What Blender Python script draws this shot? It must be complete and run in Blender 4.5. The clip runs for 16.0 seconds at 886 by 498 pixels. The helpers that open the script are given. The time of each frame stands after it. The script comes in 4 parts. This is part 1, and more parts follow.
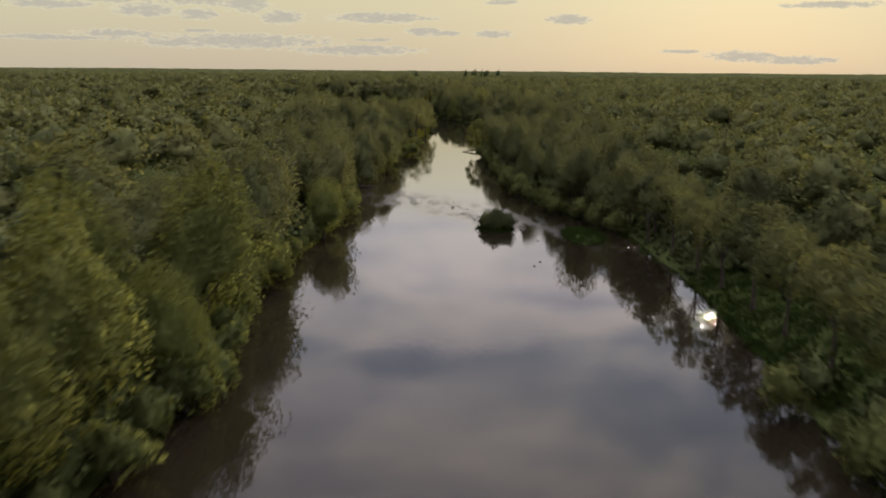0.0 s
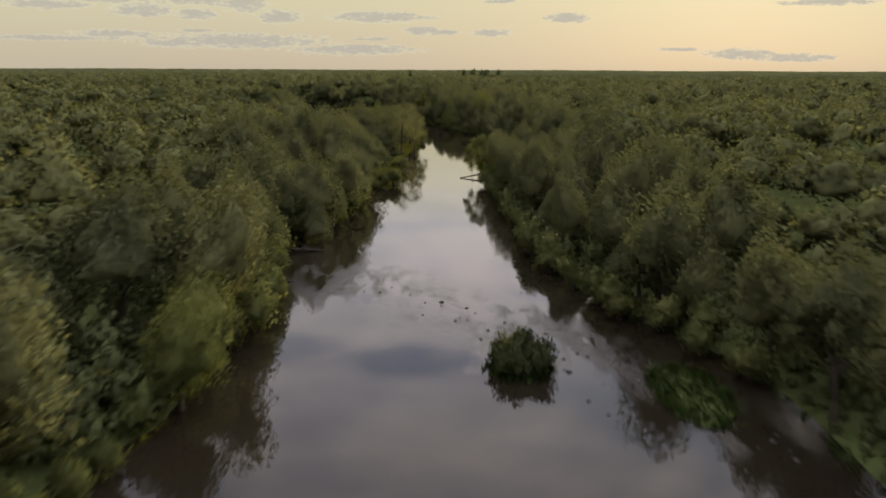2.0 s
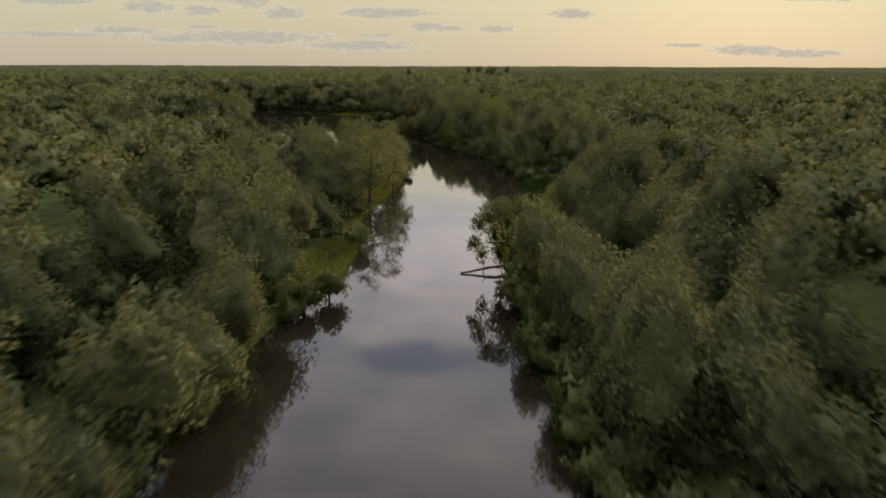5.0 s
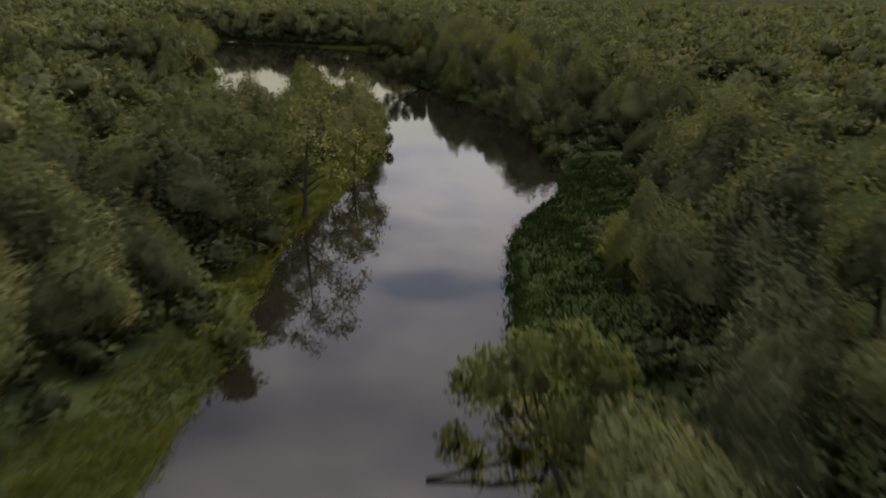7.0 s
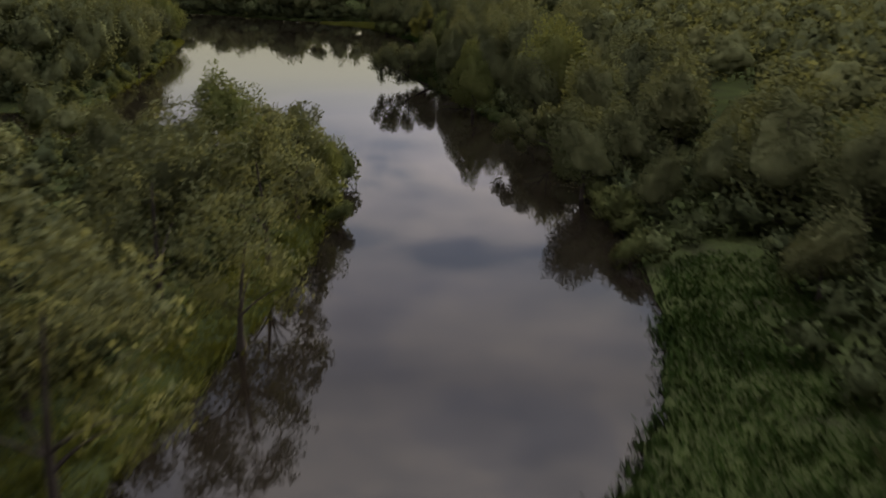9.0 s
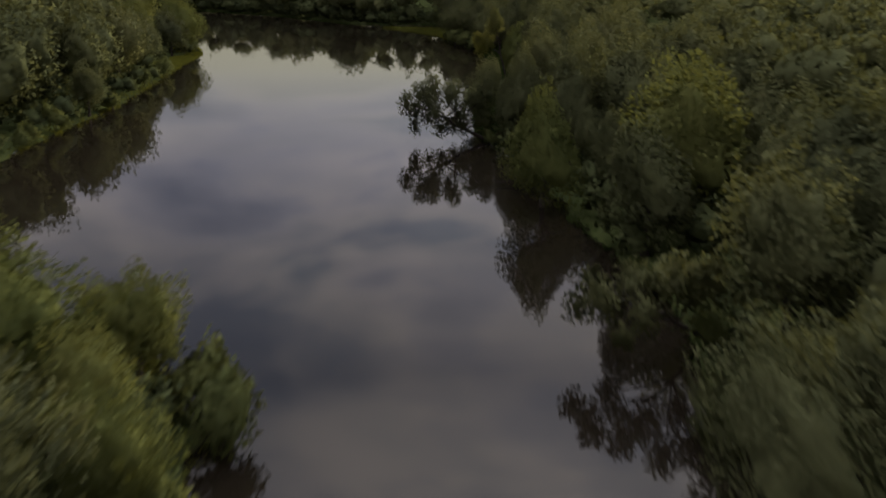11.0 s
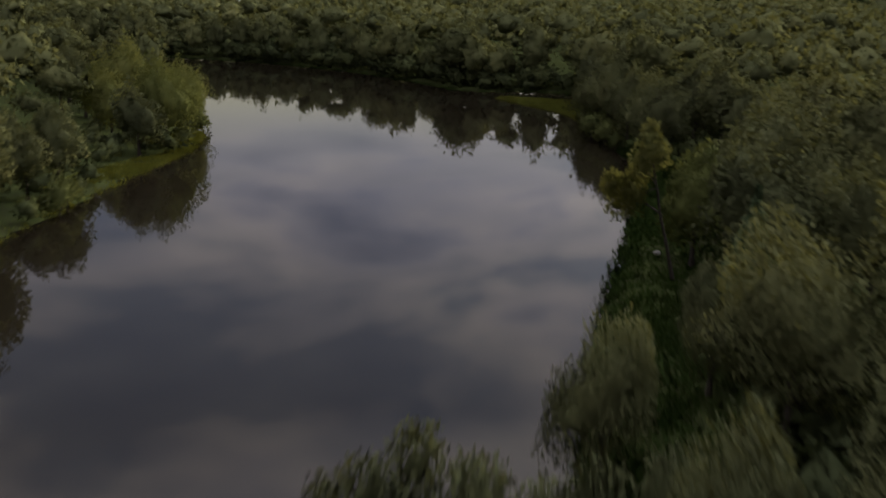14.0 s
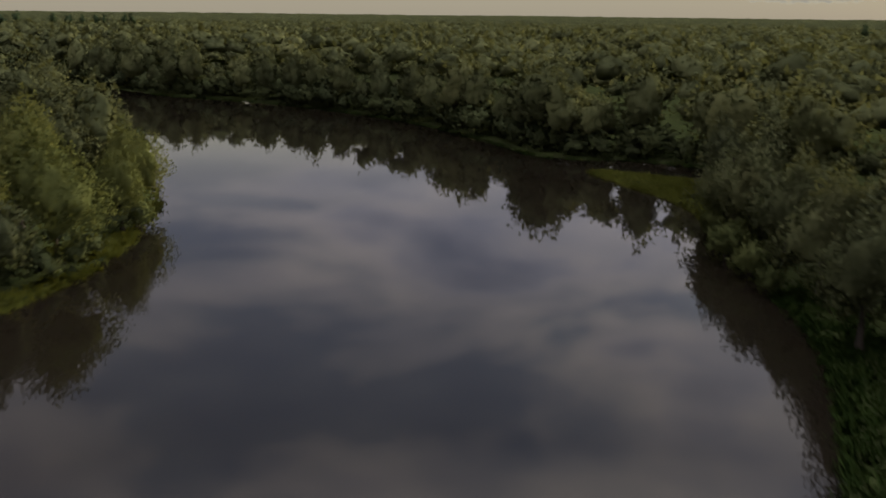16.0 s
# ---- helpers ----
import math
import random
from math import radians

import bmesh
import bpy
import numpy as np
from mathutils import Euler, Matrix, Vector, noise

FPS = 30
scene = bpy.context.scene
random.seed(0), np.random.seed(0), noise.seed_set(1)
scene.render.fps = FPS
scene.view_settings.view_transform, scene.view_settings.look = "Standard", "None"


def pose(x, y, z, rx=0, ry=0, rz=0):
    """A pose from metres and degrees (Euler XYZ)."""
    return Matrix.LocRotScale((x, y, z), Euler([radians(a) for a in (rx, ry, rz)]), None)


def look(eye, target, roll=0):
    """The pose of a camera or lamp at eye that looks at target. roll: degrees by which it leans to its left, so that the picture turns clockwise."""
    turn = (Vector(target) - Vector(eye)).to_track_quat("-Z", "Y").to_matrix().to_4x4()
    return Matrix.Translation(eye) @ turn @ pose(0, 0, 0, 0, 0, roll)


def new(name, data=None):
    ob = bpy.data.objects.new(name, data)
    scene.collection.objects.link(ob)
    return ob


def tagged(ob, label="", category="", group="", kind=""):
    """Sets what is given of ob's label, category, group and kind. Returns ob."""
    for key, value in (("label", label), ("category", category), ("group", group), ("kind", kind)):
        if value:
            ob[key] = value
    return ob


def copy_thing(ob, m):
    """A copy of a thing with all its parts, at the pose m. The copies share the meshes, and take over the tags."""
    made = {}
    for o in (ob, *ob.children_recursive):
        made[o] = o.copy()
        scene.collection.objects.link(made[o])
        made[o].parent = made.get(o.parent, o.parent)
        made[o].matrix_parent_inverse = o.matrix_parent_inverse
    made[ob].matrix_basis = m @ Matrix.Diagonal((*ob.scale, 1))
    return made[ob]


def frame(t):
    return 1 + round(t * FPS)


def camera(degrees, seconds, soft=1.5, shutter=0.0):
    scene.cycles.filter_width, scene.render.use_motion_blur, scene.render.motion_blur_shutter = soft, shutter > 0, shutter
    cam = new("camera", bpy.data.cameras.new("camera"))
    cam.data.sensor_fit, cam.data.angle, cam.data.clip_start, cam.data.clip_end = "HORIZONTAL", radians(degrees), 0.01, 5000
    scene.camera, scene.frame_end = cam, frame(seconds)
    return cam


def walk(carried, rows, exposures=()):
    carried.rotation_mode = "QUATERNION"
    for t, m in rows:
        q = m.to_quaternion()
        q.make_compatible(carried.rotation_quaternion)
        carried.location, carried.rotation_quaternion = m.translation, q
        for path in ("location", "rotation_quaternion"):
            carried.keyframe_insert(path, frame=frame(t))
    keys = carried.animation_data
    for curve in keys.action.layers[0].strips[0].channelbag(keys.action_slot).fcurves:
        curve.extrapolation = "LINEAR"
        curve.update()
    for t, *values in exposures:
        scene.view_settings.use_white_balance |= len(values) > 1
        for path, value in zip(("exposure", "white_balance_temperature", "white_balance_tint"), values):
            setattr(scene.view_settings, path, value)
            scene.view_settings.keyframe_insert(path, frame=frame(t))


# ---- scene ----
cam = camera(49.59, 16.0, soft=1.7, shutter=0.7)
PATH = [
    (0, pose(0.00, 0.00, 21.48, 79.44, -0.48, -0.00)),
    (0.5, pose(0.33, 15.74, 21.60, 79.42, -0.42, -0.05)),
    (1, pose(0.75, 31.35, 21.60, 79.41, -0.35, -0.05)),
    (1.5, pose(1.25, 47.31, 21.62, 79.42, -0.27, -0.08)),
    (2, pose(1.57, 62.88, 21.75, 79.38, -0.23, -0.10)),
    (2.5, pose(1.96, 78.66, 21.83, 79.38, -0.20, -0.11)),
    (3, pose(2.10, 94.09, 21.96, 79.35, -0.17, -0.15)),
    (3.5, pose(2.41, 108.94, 22.09, 79.35, -0.15, -0.11)),
    (4, pose(2.68, 123.93, 22.33, 79.33, -0.14, -0.12)),
    (4.5, pose(3.15, 139.22, 22.54, 79.37, -0.13, -0.08)),
    (4.7, pose(3.33, 145.11, 22.53, 79.36, -0.14, 0.01)),
    (5.4, pose(4.49, 166.29, 22.40, 78.53, -0.24, 0.41)),
    (6.1, pose(5.87, 188.08, 22.26, 77.00, -0.38, 0.85)),
    (6.8, pose(6.88, 210.27, 22.14, 75.32, -0.44, 1.24)),
    (7, pose(6.99, 216.64, 22.10, 74.91, -0.43, 1.32)),
    (7.5, pose(7.27, 232.39, 21.98, 74.00, -0.38, 1.60)),
    (8, pose(7.53, 247.45, 21.92, 73.65, -0.34, 1.89)),
    (8.2, pose(7.66, 253.34, 21.89, 73.57, -0.32, 2.00)),
    (8.9, pose(8.44, 273.61, 21.85, 73.07, -0.30, 2.98)),
    (9.6, pose(9.28, 293.41, 21.81, 72.52, -0.28, 4.63)),
    (10.3, pose(9.70, 312.84, 21.73, 72.29, -0.25, 6.76)),
    (10.5, pose(9.66, 318.34, 21.70, 72.34, -0.25, 7.41)),
    (11, pose(9.32, 332.04, 21.61, 72.59, -0.30, 8.97)),
    (11.5, pose(8.71, 345.81, 21.58, 72.91, -0.38, 10.56)),
    (12, pose(7.72, 359.70, 21.68, 73.20, -0.52, 12.11)),
    (12.5, pose(6.42, 373.56, 21.78, 73.52, -0.57, 13.66)),
    (13, pose(4.91, 387.09, 21.83, 73.89, -0.54, 15.28)),
    (13.5, pose(3.23, 400.24, 21.89, 74.18, -0.47, 16.84)),
    (14, pose(1.10, 413.81, 22.12, 74.63, -0.42, 18.54)),
    (14.5, pose(-1.36, 426.94, 22.22, 75.09, -0.35, 20.05)),
    (15, pose(-3.96, 439.92, 22.34, 75.50, -0.36, 21.71)),
    (15.5, pose(-7.20, 453.32, 22.54, 75.90, -0.41, 23.33)),
    (16, pose(-10.21, 466.06, 22.71, 76.24, -0.61, 25.19)),
]
walk(cam, PATH, [(0, 0.77, 6500, 10), (4.7, 0.74, 6470, 10), (7.0, 0.53, 6250, 10.4), (8.2, 0.47, 6250, 10.4), (10.5, 0.28, 6320, 9), (16, 0.19, 6320, 8.5)])

# ---- sky, sun ----
SUN_AZ, SUN_EL = 17.5, 9.8
world = bpy.data.worlds.new("sky")
scene.world = world
world.use_nodes = True


class Nodes:
    """Short way to write a node tree."""

    def __init__(self, tree):
        self.tree = tree
        tree.nodes.clear()

    def add(self, kind, ins=None, **props):
        n = self.tree.nodes.new(kind)
        for k, v in props.items():
            setattr(n, k, v)
        for k, v in (ins or {}).items():
            if isinstance(v, bpy.types.NodeSocket):
                self.tree.links.new(v, n.inputs[k])
            else:
                n.inputs[k].default_value = v
        return n

    def math(self, op, a, b=0.0, clamp=False):
        return self.add("ShaderNodeMath", {0: a, 1: b}, operation=op, use_clamp=clamp).outputs[0]

    def ramp(self, fac, stops):
        n = self.add("ShaderNodeValToRGB", {0: fac})
        el = n.color_ramp.elements
        while len(el) < len(stops):
            el.new(0.5)
        for e, (p, c) in zip(el, stops):
            e.position, e.color = p, (*c, 1) if len(c) == 3 else c
        return n.outputs[0]

    def noise(self, vec, scale, detail=3.0, rough=0.55):
        return self.add("ShaderNodeTexNoise", {"Vector": vec, "Scale": scale, "Detail": detail, "Roughness": rough}).outputs[0]

    def mix(self, fac, a, b, blend="MIX"):
        n = self.add("ShaderNodeMix", {0: fac, 6: a, 7: b}, data_type="RGBA", blend_type=blend)
        return n.outputs[2]


def rgb(r, g, b):
    return (r, g, b, 1.0)


CLOUDS = [(-11.7, 1.54, 5.1, 0.41), (-5.0, 1.10, 3.5, 0.30), (-15.3, 1.40, 1.9, 0.23), (-22.0, 1.60, 3.4, 0.16), (-18.4, 1.85, 2.0, 0.25), (-14.0, 2.10, 1.0, 0.11),
          (-14.3, 3.95, 2.8, 0.46), (-11.3, 3.65, 1.3, 0.52), (-18.8, 3.85, 2.6, 0.34), (-16.9, 3.15, 1.6, 0.37), (-14.0, 3.00, 1.1, 0.32), (-9.3, 2.90, 1.2, 0.39),
          (-21.8, 3.35, 2.2, 0.25), (-3.6, 2.95, 2.8, 0.32), (-1.1, 2.20, 1.1, 0.25), (-4.0, 1.70, 1.1, 0.11), (3.4, 3.90, 1.0, 0.15), (7.3, 2.95, 1.2, 0.28),
          (2.9, 2.10, 1.1, 0.20), (0.3, 2.10, 0.7, 0.16), (17.0, 0.90, 1.9, 0.30), (19.8, 0.70, 2.2, 0.23), (13.6, 1.15, 1.3, 0.11), (21.5, 3.65, 2.6, 0.18),
          (-31.0, 1.60, 5.5, 0.34)]


def make_sky():
    k = Nodes(world.node_tree)
    sky = k.add("ShaderNodeTexSky", sky_type="NISHITA", sun_disc=False, sun_elevation=radians(SUN_EL),
                sun_rotation=radians(SUN_AZ), air_density=1.0, dust_density=1.6, ozone_density=1.0)
    d = k.add("ShaderNodeTexCoord").outputs["Generated"]
    xyz = k.add("ShaderNodeSeparateXYZ", {0: d})
    up = k.math("MAXIMUM", xyz.outputs[2], 0.0)
    deep = k.math("ADD", up, 0.06)
    flat = k.add("ShaderNodeCombineXYZ", {0: k.math("DIVIDE", xyz.outputs[0], deep), 1: k.math("DIVIDE", xyz.outputs[1], deep), 2: 0.0})
    veil = k.ramp(up, [(0.0, (0.305, 0.265, 0.200)), (0.07, (0.360, 0.330, 0.225)), (0.12, (0.52, 0.49, 0.39)), (0.18, (0.66, 0.62, 0.59)), (0.5, (0.56, 0.57, 0.63)), (1.0, (0.60, 0.63, 0.74))])
    veil = k.mix(1.0, veil, rgb(10, 10, 10), "MULTIPLY")
    base = k.mix(0.98, sky.outputs[0], veil)
    # broken cloud overhead
    puffs = k.add("ShaderNodeTexNoise", {"Vector": flat.outputs[0], "Scale": 0.85, "Detail": 5.0, "Roughness": 0.52, "Distortion": 0.3}).outputs[0]
    cover = k.ramp(puffs, [(0.43, (0, 0, 0)), (0.54, (1, 1, 1))])
    body = k.ramp(puffs, [(0.46, (9.6, 8.4, 7.6)), (0.57, (5.7, 5.4, 5.8)), (0.70, (2.5, 2.7, 3.5))])
    high = k.ramp(up, [(0.115, (0, 0, 0)), (0.21, (1, 1, 1))])
    blue = k.mix(k.math("MULTIPLY", high, 0.75), base, rgb(2.4, 2.8, 3.75))
    upper = k.mix(k.math("MULTIPLY", k.math("MULTIPLY", cover, high), 0.9), blue, body)
    # the unseen sky high overhead is brightened to add light on the foliage
    upper = k.mix(1.0, upper, k.ramp(up, [(0.42, (0.5, 0.5, 0.5)), (0.72, (2.0, 1.95, 1.82))]), "MULTIPLY")
    upper = k.mix(1.0, upper, rgb(2, 2, 2), "MULTIPLY")
    # the sky is brightest towards the sun
    aim = k.math("ADD", k.math("MULTIPLY", xyz.outputs[0], math.sin(radians(SUN_AZ))), k.math("MULTIPLY", xyz.outputs[1], math.cos(radians(SUN_AZ))))
    aim = k.math("DIVIDE", aim, k.math("SQRT", k.math("SUBTRACT", 1.0001, k.math("MULTIPLY", up, up))))
    glow = k.ramp(k.math("MAXIMUM", aim, 0.0), [(0.0, (0.40, 0.39, 0.41)), (0.40, (0.58, 0.58, 0.61)), (0.76, (0.76, 0.76, 0.79)), (0.94, (1.06, 1.05, 1.04)), (1.0, (1.14, 1.12, 1.08))])
    upper = k.mix(k.ramp(up, [(0.09, (0, 0, 0)), (0.16, (1, 1, 1))]), upper, k.mix(1.0, upper, glow, "MULTIPLY"))
    # long soft streaks between light and shade
    side = k.math("MULTIPLY", k.math("ARCTAN2", xyz.outputs[0], xyz.outputs[1]), 57.3)
    rise = k.math("MULTIPLY", up, 57.3)
    layer = k.add("ShaderNodeCombineXYZ", {0: k.math("MULTIPLY", side, 0.10), 1: k.math("MULTIPLY", rise, 0.30), 2: 1.3})
    tone = k.ramp(k.noise(layer.outputs[0], 1.0, 4.0, 0.5), [(0.36, (0.82, 0.85, 0.92)), (0.50, (0.98, 0.98, 1.0)), (0.62, (1.17, 1.14, 1.10))])
    upper = k.mix(high, upper, k.mix(1.0, upper, tone, "MULTIPLY"))
    # flat grey clouds over the horizon: azimuth, height, half-widths in degrees
    bands = k.add("ShaderNodeCombineXYZ", {0: k.math("MULTIPLY", side, 0.9), 1: k.math("MULTIPLY", rise, 2.6), 2: 3.7})
    torn = k.math("MULTIPLY", k.math("SUBTRACT", k.noise(bands.outputs[0], 1.9, 9.0, 0.72), 0.5), 5.2)
    shape = None
    for az, el, wide, tall in CLOUDS:
        u, v = k.math("DIVIDE", k.math("SUBTRACT", side, az), wide), k.math("DIVIDE", k.math("SUBTRACT", rise, el), tall)
        one = k.math("SUBTRACT", 1.0, k.math("ADD", k.math("MULTIPLY", u, u), k.math("MULTIPLY", v, v)))
        shape = one if shape is None else k.math("MAXIMUM", shape, one)
    thick = k.math("ADD", k.math("ADD", k.math("MULTIPLY", k.math("MAXIMUM", shape, -2.0), 0.9), torn), 0.22)
    rim = k.ramp(thick, [(0.0, (0, 0, 0)), (0.12, (0.55, 0.55, 0.55)), (0.55, (1, 1, 1))])
    tone = k.ramp(thick, [(0.04, (0.47, 0.44, 0.325)), (0.22, (0.40, 0.37, 0.28)), (0.50, (0.315, 0.292, 0.236)), (1.2, (0.27, 0.256, 0.222))])
    tone = k.mix(1.0, tone, rgb(10, 10, 10), "MULTIPLY")
    both = k.mix(k.math("MULTIPLY", rim, 0.8), upper, tone)
    bg = k.add("ShaderNodeBackground", {0: both, 1: 0.105})
    k.add("ShaderNodeOutputWorld", {0: bg.outputs[0]})


make_sky()
sun = new("sun", bpy.data.lights.new("sun", "SUN"))
sun.data.energy, sun.data.angle, sun.data.color = 3.7, radians(0.8), (1.0, 0.84, 0.60)
sun_way = Vector((math.sin(radians(SUN_AZ)) * math.cos(radians(SUN_EL)), math.cos(radians(SUN_AZ)) * math.cos(radians(SUN_EL)), math.sin(radians(SUN_EL))))
sun.matrix_world = look(sun_way * 200, (0, 0, 0))


# ---- materials ----
def material(name):
    m = bpy.data.materials.new(name)
    m.use_nodes = True
    return m, Nodes(m.node_tree)


def leaf_material(name, dark, mid, light, thin=0.42):
    """Foliage: each leaf its own shade, each tree its own tint, light passing through."""
    m, k = material(name)
    geo = k.add("ShaderNodeNewGeometry")
    info = k.add("ShaderNodeObjectInfo")
    tint = k.add("ShaderNodeAttribute", attribute_name="tint")
    own = k.math("FRACT", k.math("ADD", tint.outputs["Fac"], info.outputs["Random"]))
    leafy = k.math("MULTIPLY", geo.outputs["Random Per Island"], 0.04)
    wide = k.noise(geo.outputs["Position"], 0.35, 3.0)
    fine = k.noise(geo.outputs["Position"], 2.6, 4.0, 0.75)
    fac = k.math("ADD", k.math("MULTIPLY", own, 0.56), leafy)
    fac = k.math("ADD", fac, k.math("MULTIPLY", k.math("SUBTRACT", wide, 0.52), 0.6))
    fac = k.math("ADD", fac, k.math("MULTIPLY", k.math("SUBTRACT", fine, 0.47), 0.34), clamp=True)
    col = k.ramp(fac, [(0.0, dark), (0.5, mid), (1.0, light)])
    # leaves of one bough share their light: their normals lean out of the foliage
    out = k.add("ShaderNodeAttribute", attribute_name="outward").outputs["Vector"]
    out = k.add("ShaderNodeVectorTransform", {0: out}, vector_type="VECTOR", convert_from="OBJECT", convert_to="WORLD").outputs[0]
    # twigs turn every way within a bough
    stir = k.add("ShaderNodeTexNoise", {"Vector": geo.outputs["Position"], "Scale": 1.6, "Detail": 4.0, "Roughness": 0.72}).outputs[1]
    stir = k.add("ShaderNodeVectorMath", {0: stir, 1: (0.5, 0.5, 0.5)}, operation="SUBTRACT").outputs[0]
    stir = k.add("ShaderNodeVectorMath", {0: stir, "Scale": 0.5}, operation="SCALE").outputs[0]
    out = k.add("ShaderNodeVectorMath", {0: out, 1: stir}, operation="ADD").outputs[0]
    lean = k.add("ShaderNodeMix", {0: 0.95, 4: geo.outputs["Normal"], 5: out}, data_type="VECTOR").outputs[1]
    lean = k.add("ShaderNodeVectorMath", {0: lean}, operation="NORMALIZE").outputs[0]
    dif = k.add("ShaderNodeBsdfDiffuse", {0: col, "Normal": lean})
    warm = k.mix(1.0, col, rgb(1.15, 1.12, 0.70), "MULTIPLY")
    tra = k.add("ShaderNodeBsdfTranslucent", {0: warm, "Normal": lean})
    both = k.add("ShaderNodeMixShader", {0: thin, 1: dif.outputs[0], 2: tra.outputs[0]})
    k.add("ShaderNodeOutputMaterial", {0: both.outputs[0]})
    return m


def rough_material(name, stops, scale, bump=0.3, roughness=0.9, gloss=0.08):
    m, k = material(name)
    pos = k.add("ShaderNodeNewGeometry").outputs["Position"]
    big, fine = k.noise(pos, scale * 0.12, 4.0), k.noise(pos, scale, 6.0, 0.65)
    fac = k.math("ADD", k.math("MULTIPLY", big, 0.55), k.math("MULTIPLY", fine, 0.45))
    col = k.ramp(fac, stops)
    b = k.add("ShaderNodeBump", {"Strength": bump, "Distance": 0.1, "Height": fine})
    p = k.add("ShaderNodeBsdfPrincipled", {"Base Color": col, "Roughness": roughness, "Specular IOR Level": gloss, "Normal": b.outputs[0]})
    k.add("ShaderNodeOutputMaterial", {0: p.outputs[0]})
    return m


def water_material():
    m, k = material("river_water")
    pos = k.add("ShaderNodeNewGeometry").outputs["Position"]
    flow = k.add("ShaderNodeMapping", {"Vector": pos, "Scale": (1.0, 0.45, 1.0)}).outputs[0]
    swell, ripple = k.noise(flow, 0.35, 2.0), k.noise(flow, 2.2, 3.0)
    xyz = k.add("ShaderNodeSeparateXYZ", {0: pos})
    breeze = k.ramp(k.noise(pos, 0.022, 3.0), [(0.42, (0.25, 0.25, 0.25)), (0.62, (1, 1, 1))])
    run = k.add("ShaderNodeMapRange", {0: xyz.outputs[1], 1: 150.0, 2: 300.0, 3: 1.0, 4: 0.28}).outputs[0]
    # the riffle: a slanting band of broken water above the shallows
    skew = k.math("ADD", xyz.outputs[1], k.math("MULTIPLY", xyz.outputs[0], 1.3))
    waver = k.math("MULTIPLY", k.math("SUBTRACT", k.noise(pos, 0.12, 3.0), 0.5), 26.0)
    off = k.math("ABSOLUTE", k.math("SUBTRACT", k.math("ADD", skew, waver), 152.0))
    riffle = k.ramp(k.math("DIVIDE", off, 16.0), [(0.15, (1, 1, 1)), (0.9, (0, 0, 0))])
    streak = k.add("ShaderNodeMapping", {"Vector": pos, "Rotation": (0, 0, 0.6), "Scale": (0.5, 0.14, 1.0)}).outputs[0]
    riffle = k.math("MULTIPLY", riffle, k.ramp(k.noise(streak, 1.0, 4.0, 0.6), [(0.42, (0, 0, 0)), (0.60, (1, 1, 1))]))
    shelf = k.add("ShaderNodeMapRange", {0: xyz.outputs[0], 1: 20.0, 2: 22.4}).outputs[0]
    shelf = k.math("MULTIPLY", shelf, k.add("ShaderNodeMapRange", {0: xyz.outputs[1], 1: 50.0, 2: 62.0}).outputs[0])
    shelf = k.math("MULTIPLY", shelf, k.add("ShaderNodeMapRange", {0: xyz.outputs[1], 1: 135.0, 2: 120.0}).outputs[0])
    shelf = k.math("MULTIPLY", shelf, k.ramp(k.noise(pos, 0.33, 4.0, 0.6), [(0.57, (0, 0, 0)), (0.66, (1, 1, 1))]))
    broken = k.math("MAXIMUM", riffle, shelf)
    chop = k.noise(flow, 1.6, 5.0, 0.7)
    h = k.math("ADD", k.math("MULTIPLY", swell, 0.6), k.math("MULTIPLY", ripple, 0.4))
    b = k.add("ShaderNodeBump", {"Strength": k.math("MULTIPLY", k.math("MULTIPLY", breeze, run), 0.06), "Distance": 0.25, "Height": h})
    b = k.add("ShaderNodeBump", {"Strength": k.math("MULTIPLY", broken, 0.6), "Distance": 0.25, "Height": chop, "Normal": b.outputs[0]})
    p = k.add("ShaderNodeBsdfPrincipled", {"Base Color": rgb(0.011, 0.0086, 0.0058), "Roughness": 0.03, "IOR": 1.33, "Normal": b.outputs[0]})
    k.add("ShaderNodeOutputMaterial", {0: p.outputs[0]})
    return m


LEAF = leaf_material("tree_leaves", (0.105, 0.116, 0.057), (0.153, 0.162, 0.072), (0.202, 0.197, 0.082), 0.30)
WILLOW = leaf_material("willow_leaves", (0.101, 0.119, 0.044), (0.147, 0.162, 0.057), (0.200, 0.202, 0.070), 0.32)
WOODS = leaf_material("woodland_leaves", (0.092, 0.102, 0.047), (0.141, 0.149, 0.063), (0.196, 0.189, 0.073), 0.28)
# leaves of the slender tree, lightened to stand for sun on them
PALE_SUNLIT_LEAF = leaf_material("pale_sunlit_leaves", (0.131, 0.140, 0.048), (0.182, 0.185, 0.062), (0.237, 0.229, 0.079), 0.36)
GRASS = leaf_material("bank_grass", (0.024, 0.042, 0.011), (0.038, 0.062, 0.015), (0.058, 0.082, 0.022), 0.4)
# brighter than LEAF: sunlight on the bank trees is put into the colour
YELLOW_SUNLIT_LEAF = leaf_material("yellow_sunlit_leaves", (0.118, 0.136, 0.044), (0.182, 0.195, 0.062), (0.242, 0.241, 0.075), 0.36)
# yellow-green grass far lighter than GRASS: sun on the west banks coloured in
PALE_SUNLIT_GRASS = leaf_material("reed_grass", (0.110, 0.120, 0.026), (0.170, 0.180, 0.034), (0.250, 0.245, 0.050), 0.45)
THICKET = leaf_material("thicket_leaves", (0.061, 0.073, 0.034), (0.093, 0.107, 0.044), (0.130, 0.140, 0.056), 0.24)
BARK = rough_material("bark", [(0.3, (0.030, 0.024, 0.018)), (0.7, (0.10, 0.085, 0.068))], 9.0, 0.7)
